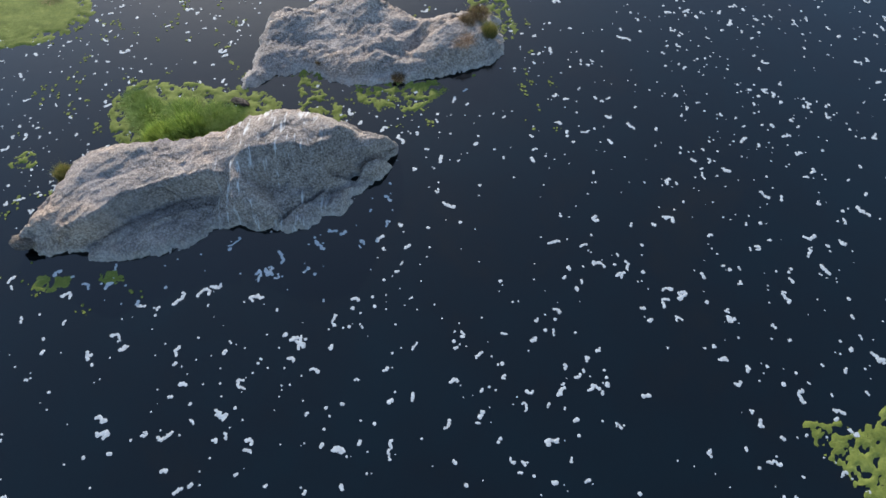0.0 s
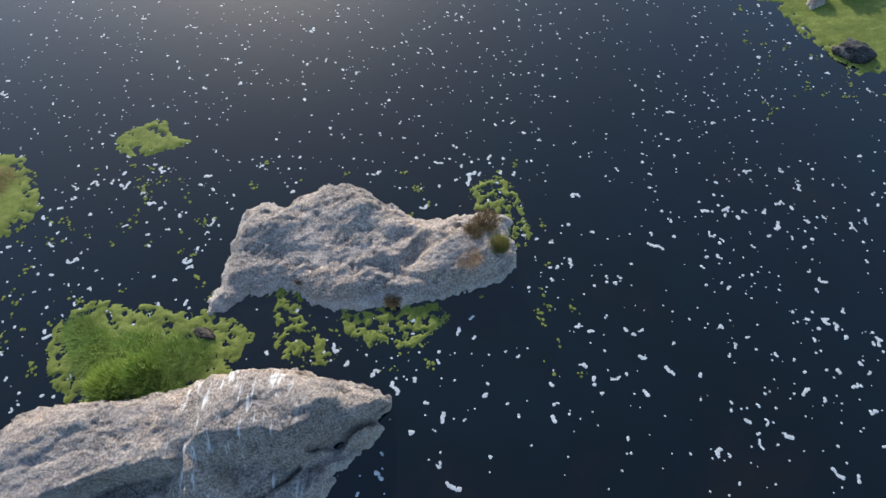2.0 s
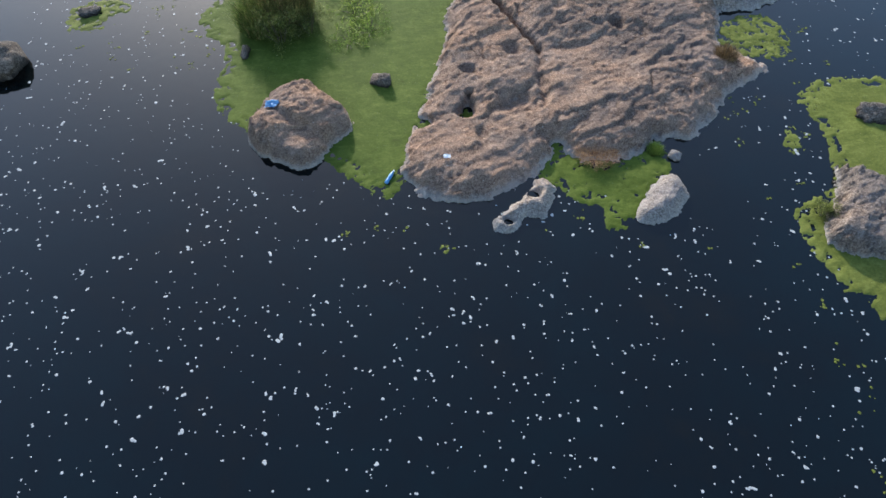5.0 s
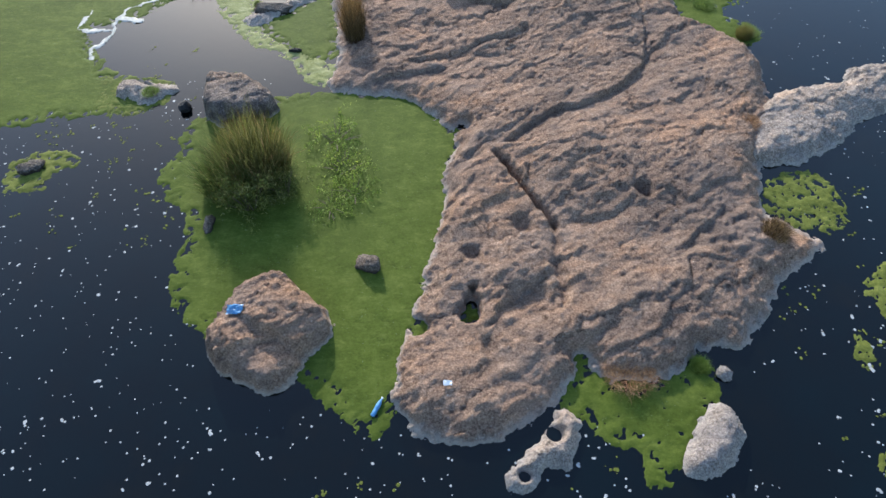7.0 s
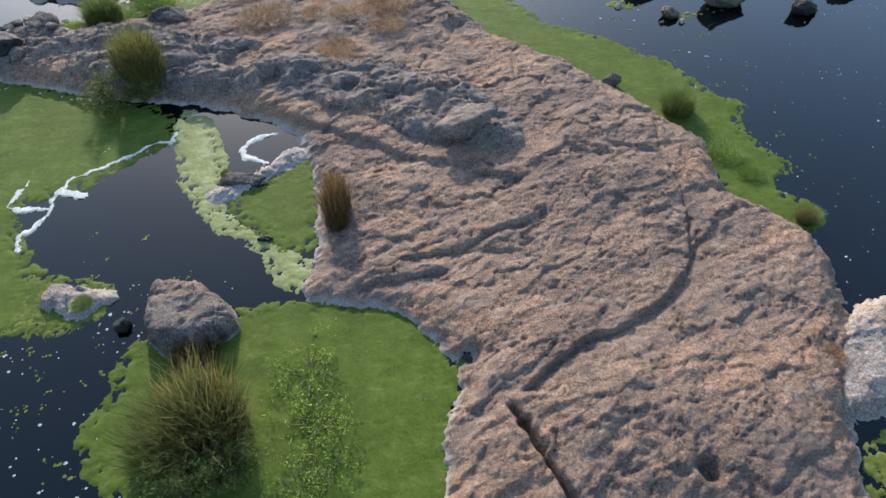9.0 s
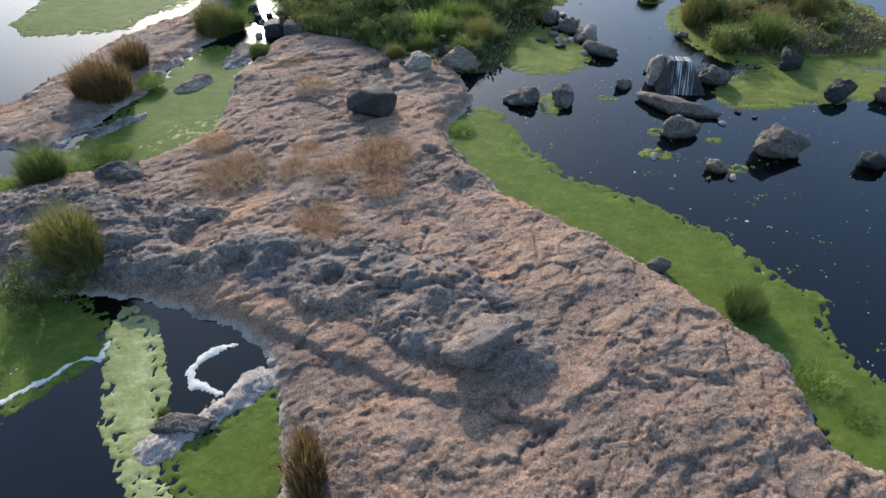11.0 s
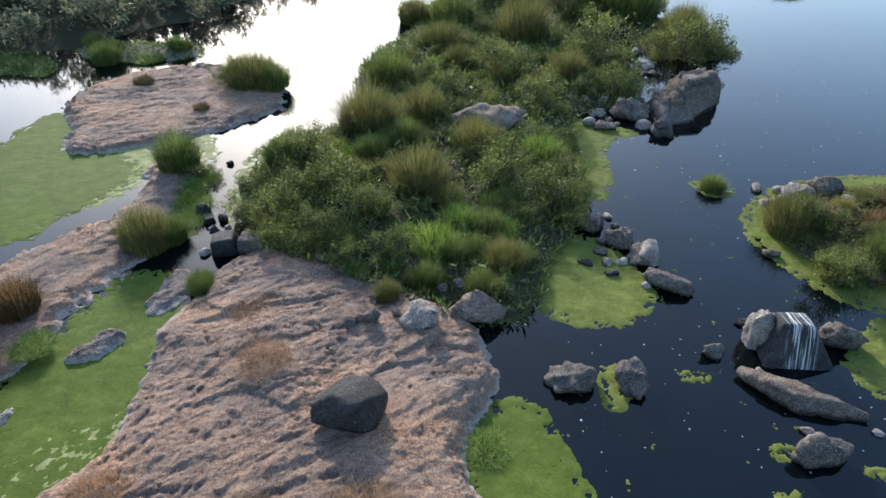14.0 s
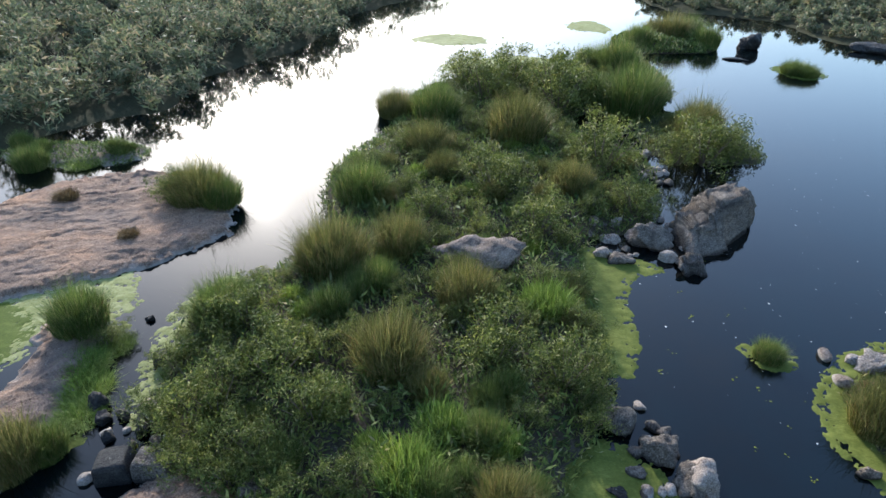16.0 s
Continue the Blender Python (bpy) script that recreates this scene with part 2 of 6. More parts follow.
def ridged(x, y, octaves=4, seed=0):
    total, amp, norm = 0.0, 1.0, 0.0
    for k in range(octaves):
        total = total + amp * (1 - np.abs(2 * soft_noise(x * 2 ** k + 5.7 * k, y * 2 ** k + 3.3 * k, seed + k) - 1))
        norm += amp
        amp *= 0.5
    return total / norm


def plates(x, y, seed=0):
    """Broken slabs: each cell has a level and a tilt of its own; also the distance from its crack."""
    ix, iy = np.floor(x), np.floor(y)
    first, second, level = np.full(x.shape, 9.0), np.full(x.shape, 9.0), np.zeros(x.shape)
    for dx in (-1, 0, 1):
        for dy in (-1, 0, 1):
            a, b = lattice(ix + dx, iy + dy, seed), lattice(ix + dx, iy + dy, seed + 1)
            ex, ey = x - (ix + dx + 0.1 + 0.127 * a), y - (iy + dy + 0.1 + 0.127 * b)
            far = np.sqrt(ex * ex + ey * ey)
            mine = far < first
            second = np.where(mine, first, np.minimum(second, far))
            level = np.where(mine, np.sin(a * 5 + b) * 0.5 + 0.55 * (np.cos(b * 3) * ex + np.sin(b * 3) * ey), level)
            first = np.minimum(first, far)
    return level, second - first


def rounded(points, times=2):
    p = np.array(points, float)
    for _ in range(times):
        q = np.roll(p, -1, axis=0)
        p = np.stack((0.75 * p + 0.25 * q, 0.25 * p + 0.75 * q), axis=1).reshape(-1, 2)
    return p


def inside_distance(x, y, points, times=2):
    """Metres inside the outline (negative outside)."""
    p = rounded(points, times)
    best = np.full(x.shape, 1e9)
    odd = np.zeros(x.shape, bool)
    for (ax, ay), (bx, by) in zip(p, np.roll(p, -1, axis=0)):
        ex, ey = bx - ax, by - ay
        k = np.clip(((x - ax) * ex + (y - ay) * ey) / (ex * ex + ey * ey + 1e-12), 0, 1)
        best = np.minimum(best, (x - ax - k * ex) ** 2 + (y - ay - k * ey) ** 2)
        cross = (ay > y) != (by > y)
        odd ^= cross & (x < ex * (y - ay) / (by - ay + 1e-12) + ax)
    return np.where(odd, 1, -1) * np.sqrt(best)


def line_distance(x, y, points):
    """Metres from a line of points, and on which side: +1 to its right."""
    best, side = np.full(x.shape, 1e9), np.ones(x.shape)
    for (ax, ay), (bx, by) in zip(points[:-1], points[1:]):
        ex, ey = bx - ax, by - ay
        k = np.clip(((x - ax) * ex + (y - ay) * ey) / (ex * ex + ey * ey), 0, 1)
        d = (x - ax - k * ex) ** 2 + (y - ay - k * ey) ** 2
        side = np.where(d < best, np.sign((x - ax) * ey - (y - ay) * ex), side)
        best = np.minimum(best, d)
    return np.sqrt(best), side


def mesh_of(name, verts, faces, material, smooth=True):
    v = np.ascontiguousarray(verts, dtype=np.float32)
    if isinstance(faces, np.ndarray):
        sizes, flat = np.full(len(faces), faces.shape[1]), faces.ravel()
    else:
        sizes = np.array([len(f) for f in faces])
        flat = np.fromiter((i for f in faces for i in f), dtype=np.int32, count=int(sizes.sum()))
    me = bpy.data.meshes.new(name)
    me.vertices.add(len(v))
    me.vertices.foreach_set("co", v.ravel())
    me.loops.add(len(flat))
    me.loops.foreach_set("vertex_index", flat.astype(np.int32))
    me.polygons.add(len(sizes))
    me.polygons.foreach_set("loop_start", (np.cumsum(sizes) - sizes).astype(np.int32))
    me.update(calc_edges=True)
    me.materials.append(material)
    me.polygons.foreach_set("use_smooth", np.full(len(sizes), smooth))
    me.update()
    return me


SURFACES = []


def ground_at(x, y):
    """Height of the rock or soil at places; the water where there is none."""
    ax, ay = np.atleast_1d(np.asarray(x, float)), np.atleast_1d(np.asarray(y, float))
    best = np.zeros(ax.shape)
    for x0, y0, x1, y1, lobes, height in SURFACES:
        near = (ax > x0) & (ax < x1) & (ay > y0) & (ay < y1)
        if near.any():
            d = np.max([inside_distance(ax[near], ay[near], lobe, 1) for lobe in lobes], axis=0)
            best[near] = np.maximum(best[near], height(ax[near], ay[near], d))
    return best if np.ndim(x) else float(best[0])


def sheet(name, lobes, cell, height, material, reach=0.5, keep=None, solid=True):
    """A height field over the union of outlines. height(x, y, d) gives z from the distance d inside the edge."""
    allp = np.array([q for lobe in lobes for q in lobe], float)
    x0, y0 = allp.min(0) - reach - cell
    x1, y1 = allp.max(0) + reach + cell
    nx, ny = int((x1 - x0) / cell) + 1, int((y1 - y0) / cell) + 1
    x, y = np.meshgrid(x0 + cell * np.arange(nx), y0 + cell * np.arange(ny))
    d = np.max([inside_distance(x, y, lobe, 1) for lobe in lobes], axis=0)
    near = d > -reach - 2 * cell
    z = np.full(x.shape, -9.0)
    z[near] = height(x[near], y[near], d[near])
    if solid:
        SURFACES.append((x0, y0, x1, y1, lobes, height))
    use = (d > -reach) if keep is None else keep(x, y, d, z)
    quad = use[:-1, :-1] & use[1:, :-1] & use[:-1, 1:] & use[1:, 1:]
    idx = np.arange(nx * ny).reshape(ny, nx)
    f = np.stack((idx[:-1, :-1][quad], idx[:-1, 1:][quad], idx[1:, 1:][quad], idx[1:, :-1][quad]), axis=1)
    used, inv = np.unique(f, return_inverse=True)
    verts = np.stack((x.ravel()[used], y.ravel()[used], z.ravel()[used]), axis=1)
    return mesh_of(name, verts, inv.reshape(-1, 4), material)


def stairs(v, steps, sharp):
    v = v * steps
    return (np.floor(v) + np.clip((v % 1.0 - 0.5) * sharp + 0.5, 0, 1)) / steps


def scales(x, y, up, along, size, seed):
    """Overlapping sheets of rock: each slopes away and ends in a sharp lip that faces down."""
    bent = up / size + 2.4 * (fbm(along * 0.42 / size, up * 0.6 / size, 4, seed, 0.55) - 0.5) + 0.22 * (fbm(x * 2.2 / size, y * 2.2 / size, 4, seed + 6, 0.7) - 0.5)
    k = bent % 1.0
    e = 0.055 / size
    return np.where(k < e, k / e, 1 - (k - e) / (1 - e)) * np.clip((fbm(x * 0.5 / size, y * 0.5 / size, 3, seed + 12) - 0.44) * 7, 0, 1)


def rock_height(top, edge, seed, rough=1.0, grain=(0.85, 0.5), wobble=0.35, cuts=(), hollows=(), domes=(), scarps=()):
    """Height of a worn rock: steep rim, rounded lumps, sheets that end in lips, cracks and hollows.
    A scarp is a line, its drop on the line's right, the width of the drop and how far the low side reaches."""
    gx, gy = grain

    def height(x, y, d):
        near = np.clip(1.2 - np.abs(d) * 0.3, 0.2, 1) * 2
        d = d + near * (wobble * (fbm(x * 1.1, y * 1.1, 5, seed + 40, 0.6) - 0.5) + (0.14 + 0.3 * wobble) * (fbm(x * 2.8, y * 2.8, 4, seed + 41, 0.75) - 0.5))
        along, up = x * gx + y * gy, y * gx - x * gy
        base = np.where(d > 0, top * (1 - np.exp(-np.maximum(d, 0) / edge)), d * 1.2)
        amount = np.clip(d / (edge * 1.2), 0, 1)
        for (cx, cy), r, h in domes:
            base = base + h * amount * np.exp(-((x - cx) ** 2 + (y - cy) ** 2) / (r * r))
        warp, sway = fbm(x * 0.9, y * 0.9, 4, seed + 61, 0.6) - 0.5, fbm(x * 0.9, y * 0.9, 4, seed + 62, 0.6) - 0.5
        big = fbm(along * 0.16, up * 0.28, 3, seed) - 0.5
        lumps = 1 - ridged(along * 0.28 + warp, up * 0.5 + sway, 3, seed + 9)
        knobs = 1 - ridged(along * 0.75 + 1.4 * warp, up * 1.15 + 1.4 * sway, 3, seed + 15)
        patchy = np.clip((fbm(x * 0.35, y * 0.35, 3, seed + 28) - 0.42) * 5, 0, 1)
        chips = fbm(along * 1.5 + warp, up * 2.6 - sway, 5, seed + 25, 0.82) - 0.5
        flakes = stairs(fbm(along * 0.8 + warp, up * 1.5 + sway, 5, seed + 17, 0.68), 9, 8) - 0.5
        pits = np.minimum(fbm(x * 0.8, y * 0.8, 4, seed + 21) - 0.40, 0)
        grit = fbm(along * 4.5, up * 6.0, 4, seed + 31, 0.8) - 0.5
        slabs, gap = plates(along * 0.30 + 1.1 * warp, up * 0.62 + 1.1 * sway, seed + 70)
        z = 0.9 * big + 0.18 * lumps + (0.02 + 0.05 * patchy) * knobs + (0.09 + 0.14 * patchy) * chips + (0.18 + 0.18 * patchy) * flakes + 0.5 * pits + 0.10 * slabs
        z = z + 0.11 * scales(x, y, up, along, 2.9, seed + 80) + 0.06 * scales(x, y, up, along, 1.2, seed + 84) + 0.05 * scales(x, y, up, along, 0.65, seed + 88)
        z = z - 0.09 * np.clip(1 - gap / 0.035, 0, 1)
        seam = fbm(along * 0.12 + 0.4 * warp, up * 0.4 + 0.4 * sway, 4, seed + 90, 0.55) - 0.5
        z = z - 0.12 * np.exp(-(seam / 0.007) ** 2) * np.clip(2.5 * (fbm(x * 0.3, y * 0.3, 2, seed + 95) - 0.40), 0, 1)
        z = base + amount * rough * z + np.clip(amount + 0.3, 0, 1) * (0.03 + 0.055 * rough) * grit
        wob = 0.30 * (fbm(x * 1.6, y * 1.6, 4, seed + 77, 0.6) - 0.5)
        for line, drop, run, reach in scarps:
            far, side = line_distance(x, y, line)
            ends = [np.sqrt((x - ex) ** 2 + (y - ey) ** 2) - far for ex, ey in (line[0], line[-1])]
            fade = np.clip(np.minimum(ends[0], ends[1]) / 0.35, 0, 1)
            far = far * side + wob
            low = np.clip(far / run, 0, 1) * np.exp(-np.maximum(far - run, 0) / reach)
            z = z + amount * fade * drop * np.where(far > 0, 0.25 - low, 0.25 * np.exp(far / 0.7))  * np.exp(-np.maximum(far, 0) / (2 * reach + run))
        z = np.where(d > 0.45, np.maximum(z, 0.20 + 0.2 * grit), z)
        vary = np.clip(2.2 * fbm(x * 1.3, y * 1.3, 3, seed + 78), 0.35, 2.0)
        for line, width, depth in cuts:
            z = z - depth * np.minimum(vary, 1.1) * np.exp(-((line_distance(x, y, line)[0] + 0.9 * np.abs(wob)) / (width * vary)) ** 2)
        for (cx, cy), r, depth in hollows:
            z = z - depth * np.exp(-((((x - cx) ** 2 + (y - cy) ** 2) / (r * r)) * (1 + 5 * wob)) ** 2)
        return z
    return height


def weed_height(seed, ragged=0.5, holes=0.0, thick=0.03, scale=1.2):
    def height(x, y, d):
        f = d + ragged * 2.6 * (fbm(x * scale, y * scale, 5, seed, 0.65) - 0.5) + 0.42 * (fbm(x * 3.2, y * 3.2, 4, seed + 8, 0.7) - 0.5)
        f = np.minimum(f, np.maximum((fbm(x * 3.0, y * 3.0, 4, seed + 5, 0.65) - 0.42) * 1.5, f * 0.8 - 0.35))
        if holes:
            f = np.minimum(f, (fbm(x * 3.4, y * 3.4, 5, seed + 6, 0.72) - holes) * 1.6)
        return np.clip(f * 0.25, -0.05, thick) + 0.02 * (fbm(x * 5, y * 5, 3, seed + 3, 0.7) - 0.5) * (f > 0)
    return height


def above(x, y, d, z):
    return z > -0.045


def joined(pieces):
    verts, faces, n = [], [], 0
    for v, f in pieces:
        verts.append(v)
        faces.extend([[i + n for i in q] for q in f])
        n += len(v)
    return np.concatenate(verts), faces


def blades(n, radius, height, lean, width, seed, droop=0.5, squash=1.0):
    """A tussock: n curved tapering blades from a disc."""
    r = np.random.default_rng(seed)
    a, rad = r.uniform(0, 2 * np.pi, n), radius * 0.92 * np.sqrt(r.uniform(0, 1, n))
    bx, by = np.cos(a) * rad, np.sin(a) * rad * squash
    out = a + r.normal(0, 1.5, n)
    h = height * r.uniform(0.45, 1.0, n) * (1 + 0.3 * (r.uniform(0, 1, n) > 0.88)) * (1 - 0.42 * (rad / (radius + 1e-6)) ** 2)
    tilt = lean * r.uniform(0.2, 1.2, n) * (0.4 + 0.6 * rad / (radius + 1e-6))
    side = out + np.pi / 2 + r.normal(0, 0.5, n)
    w = width * r.uniform(0.6, 1.3, n)
    verts = np.zeros((n, 5, 3))
    for k, (u, ww) in enumerate(((0.0, 0.8), (0.55, 1.0), (1.0, 0.0))):
        away = h * tilt * (0.35 * u + 1.0 * u * u)
        px, py = bx + np.cos(out) * away, by + np.sin(out) * away
        pz = h * u * (1 - droop * 0.75 * u * u * np.clip(tilt, 0, 1.2))
        if k < 2:
            for s, e in ((0, -1), (1, 1)):
                verts[:, 2 * k + s] = np.stack((px + e * np.cos(side) * w * ww / 2, py + e * np.sin(side) * w * ww / 2, pz), 1)
        else:
            verts[:, 4] = np.stack((px, py, pz), 1)
    faces = []
    for i in range(n):
        o = 5 * i
        faces += [[o, o + 1, o + 3, o + 2], [o + 2, o + 3, o + 4]]
    return verts.reshape(-1, 3), faces


def leaves(n, radius, height, size, seed, clumps=40):
    """A shrub's crown: leaves on an uneven set of lumps with gaps."""
    r = np.random.default_rng(seed)
    c = np.stack((r.normal(0, radius * 0.45, clumps), r.normal(0, radius * 0.45, clumps), height * r.uniform(0.15, 0.9, clumps)), 1)
    cr = radius * r.uniform(0.12, 0.36, clumps)
    pick = r.integers(0, clumps, n)
    v = r.normal(0, 1, (n, 3))
    v /= np.linalg.norm(v, axis=1)[:, None]
    p = c[pick] + v * (cr[pick] * r.uniform(0.3, 1.25, n))[:, None]
    p[:, 2] = np.maximum(p[:, 2], 0.05)
    d1 = r.normal(0, 1, (n, 3))
    d1 /= np.linalg.norm(d1, axis=1)[:, None]
    d2 = np.cross(d1, r.normal(0, 1, (n, 3)))
    d2 /= np.linalg.norm(d2, axis=1)[:, None]
    s = size * r.uniform(0.6, 1.3, n)[:, None]
    verts = np.stack((p - d1 * s, p + d2 * s * 0.26, p + d1 * s, p - d2 * s * 0.26), 1).reshape(-1, 3)
    return verts, [[4 * i, 4 * i + 1, 4 * i + 2, 4 * i + 3] for i in range(n)]


def stems(n, radius, height, seed, width=0.03):
    r = np.random.default_rng(seed)
    verts, faces = [], []
    for i in range(n):
        a, tip = r.uniform(0, 2 * np.pi), radius * r.uniform(0.3, 0.9)
        top = np.array((np.cos(a) * tip, np.sin(a) * tip, height * r.uniform(0.5, 0.9)))
        foot = np.array((np.cos(a) * 0.1 * radius, np.sin(a) * 0.1 * radius, -0.05))
        for k in range(3):
            b = 2 * np.pi * k / 3
            off = np.array((np.cos(b), np.sin(b), 0)) * width
            verts += [foot + off, foot * 0.4 + top * 0.6 + off * 0.6, top + off * 0.2]
        o = 9 * i
        for k in range(3):
            u, w = o + 3 * k, o + 3 * ((k + 1) % 3)
            faces += [[u, w, w + 1, u + 1], [u + 1, w + 1, w + 2, u + 2]]
    return np.array(verts), faces


BALLS = {}


def ball(detail):
    if detail not in BALLS:
        bm = bmesh.new()
        bmesh.ops.create_icosphere(bm, subdivisions=detail, radius=1.0)
        BALLS[detail] = (np.array([v.co[:] for v in bm.verts]), [[v.index for v in f.verts] for f in bm.faces])
        bm.free()
    return BALLS[detail]


def boulder_mesh(name, size, seed, material, planes=10, rough=0.36, detail=4):
    """An angular weathered boulder: a ball cut by random planes, chipped; size is its full width, depth and height."""
    c, faces = ball(detail)
    r = np.random.default_rng(seed)
    n = r.normal(0, 1, (planes, 3))
    n /= np.linalg.norm(n, axis=1)[:, None]
    off = r.uniform(0.48, 0.74, planes)
    dots = c @ n.T
    reach = np.sort(np.where(dots > 0.05, off / np.maximum(dots, 0.05), 9.0), axis=1)
    k = np.minimum(1.0, reach[:, :2].mean(1) * 0.05 + reach[:, 0] * 0.95)
    u, v = c[:, 0] * 2 + c[:, 2] * 1.3 + seed, c[:, 1] * 2 - c[:, 2] * 1.1
    k = k * (1 + rough * 2.6 * (fbm(u, v, 6, seed, 0.66) - 0.5))
    return mesh_of(name, c * k[:, None] * np.array(size) * 0.60, faces, material)


def part(name, mesh, parent, label=""):
    ob = new(name, mesh)
    ob.parent = parent
    return tagged(ob, label)


def boulder(x, y, size, seed, material, label, z=None, turn=0.0, sink=0.3, group="", planes=10, rough=0.36):
    ob = new("boulder", boulder_mesh("boulder", size, seed, material, planes, rough))
    z = ground_at(x, y) if z is None else z
    ob.matrix_world = pose(x, y, z + size[2] * (0.5 - sink), 0, 0, turn)
    return tagged(ob, label, "boulder", group or "loose boulders along the river")


# ---- water and far ground ----
water = new("water", mesh_of("water", [(-400, -250, 0), (400, -250, 0), (400, 500, 0), (-400, 500, 0)], [[0, 1, 2, 3]], WATER, False))
tagged(water, "dark still river water with faint ripples", "water", kind="structure")

# ---- rock masses ----
A_OUT = [(-10.7, -2.2), (-9.6, -2.4), (-9.0, -2.2), (-8.6, -2.6), (-7.7, -2.5), (-6.4, -2.2), (-5.5, -1.5), (-4.4, -1.7), (-3.5, -1.8),
         (-2.8, -1.2), (-2.4, -1.3), (-2.0, -0.5), (-1.2, 0.1), (-0.8, 0.9), (-2.0, 1.3), (-3.3, 1.6), (-4.7, 1.5), (-5.7, 1.2),
         (-7.1, 0.9), (-8.5, 0.9), (-9.6, 0.6), (-10.0, -0.5), (-10.4, -1.4)]
front = new("rock_outcrop", sheet("rock_outcrop", [A_OUT], 0.045, rock_height(
    0.72, 0.3, 3, 0.5, (0.93, 0.36), 0.2,
    cuts=(([(-4.62, -1.91), (-4.10, -1.55), (-3.52, -1.13), (-2.80, -0.48)], 0.05, 0.3), ([(-2.75, -0.31), (-2.04, -0.03), (-1.26, 0.48), (-0.72, 0.85)], 0.09, 0.5)),
    domes=(((-3.8, 0.7), 1.9, 0.7), ((-7.4, 0.3), 2.0, 0.2)),
    scarps=(([(-9.46, -2.36), (-8.84, -2.00), (-8.31, -1.68), (-7.68, -1.23), (-6.86, -0.93), (-6.12, -0.73), (-5.18, -0.54)], 0.85, 0.14, 2.5),
            ([(-5.2, -0.4), (-4.77, -0.22), (-4.15, -0.10), (-3.11, -0.14), (-2.67, 0.07), (-2.58, 0.43), (-2.01, 0.72)], 1.0, 0.55, 3.5),
            ([(-5.17, -0.3), (-5.11, -0.75), (-5.09, -1.42), (-4.93, -1.74)], 0.3, 0.12, 0.8),
            ([(-0.97, -0.14), (-1.76, -0.42), (-2.54, -0.70), (-2.75, -1.24)], 0.22, 0.15, 0.6))), ROCK_WHITED))
tagged(front, "pale grey granite outcrop streaked with white, standing in the river", "rock")

B_OUT = [(-5.9, 3.1), (-5.5, 4.3), (-5.4, 5.9), (-5.2, 6.3), (-4.6, 6.5), (-4.2, 6.2), (-3.8, 6.7), (-2.7, 7.1), (-2.0, 6.9), (-1.2, 6.2),
         (-0.2, 5.8), (0.4, 6.0), (1.6, 6.1), (2.0, 5.9), (1.9, 5.5), (2.1, 5.0), (2.0, 4.1), (0.8, 3.6), (-0.6, 3.3), (-2.4, 3.2),
         (-3.2, 3.3), (-3.7, 3.8), (-4.4, 3.7), (-5.0, 3.4)]
second = new("rock_outcrop", sheet("rock_outcrop", [B_OUT], 0.05, rock_height(
    0.4, 0.35, 14, 0.75, (0.95, 0.3), 0.22, domes=(((-2.13, 5.9), 1.2, 0.4), ((-4.34, 5.6), 0.8, 0.3), ((0.4, 5.0), 0.8, 0.25)),
    scarps=(([(-1.73, 4.71), (-1.10, 4.42), (-0.58, 5.09), (-0.04, 5.18)], 0.35, 0.3, 0.5), ([(-4.10, 3.69), (-3.50, 3.77), (-2.87, 3.40), (-1.69, 3.66), (-0.34, 3.73)], 0.2, 0.15, 0.5)),
    hollows=(((-0.8, 4.9), 0.5, 0.25),)), ROCK_PALE))
tagged(second, "pale grey granite outcrop whitened by droppings, ringed with weed", "rock")

D_SOUTH = [(1.2, 17.8), (-0.5, 18.1), (-1.1, 18.9), (-1.1, 20), (-0.7, 21.6), (-0.2, 23), (0, 24.5), (0.3, 25.6), (0.1, 26.6), (0.8, 28.6),
           (0, 29.3), (-0.6, 30.5), (-2.3, 30.9), (-3.6, 30.9), (-4.1, 31.4), (-3.8, 32.4), (-3.5, 35), (9, 36), (10.4, 35.3), (11.7, 34.2), (12.5, 33.2),
           (12.4, 31.5), (12.0, 29.6), (11.2, 28), (10.5, 26), (10.3, 25), (11, 24.5), (11.9, 23.9), (11.1, 23.1), (9.7, 22.4), (9.1, 21.2),
           (8.2, 20.3), (7.4, 20.6), (6, 19.4), (4.9, 19.4), (4.2, 19.7), (3.8, 20.4), (3.5, 19.4), (2.6, 18.6)]
D_MID = [(-3.6, 32), (-4, 35.2), (-4.5, 37.8), (-5.6, 39.4), (-7.1, 40), (-9, 40.8), (-12.1, 41.2), (-15.2, 41.8), (-18, 42.8), (-22, 43.5), (-23, 46), (-19.5, 47),
         (-15, 47.6), (-13.2, 47.9), (-8, 49), (1.1, 48.3), (2.3, 46.9), (2.7, 45.8), (4.2, 44.8), (5.7, 43.5), (7.6, 41.7), (9.3, 39.3), (10.4, 38),
         (10.1, 36.4), (10.4, 35), (6, 32)]
D_NORTH = [(-13.2, 47.5), (-11.6, 48.7), (-10.2, 49.7), (-9.6, 50.7), (-9.5, 54), (-9.8, 55.8), (-9, 57), (-8.7, 58.7), (-7.9, 59.8), (-6.5, 60.2), (-3, 58.6),
           (0.4, 56.4), (1.5, 55.2), (1.7, 53.8), (1.9, 52.6), (0.5, 50.6), (0.8, 49.5), (1.1, 48.3), (2.3, 46.9), (1, 45), (-10, 45)]
D_SPUR = [(10.6, 28.6), (12.0, 30.4), (13.9, 31), (15.2, 31.1), (15.8, 32.1), (18.5, 32.3), (18.5, 30.5), (16.1, 29.5), (14.8, 29.1), (14.2, 28.3), (12.9, 27.4), (11.4, 26.9), (10.2, 27.0)]
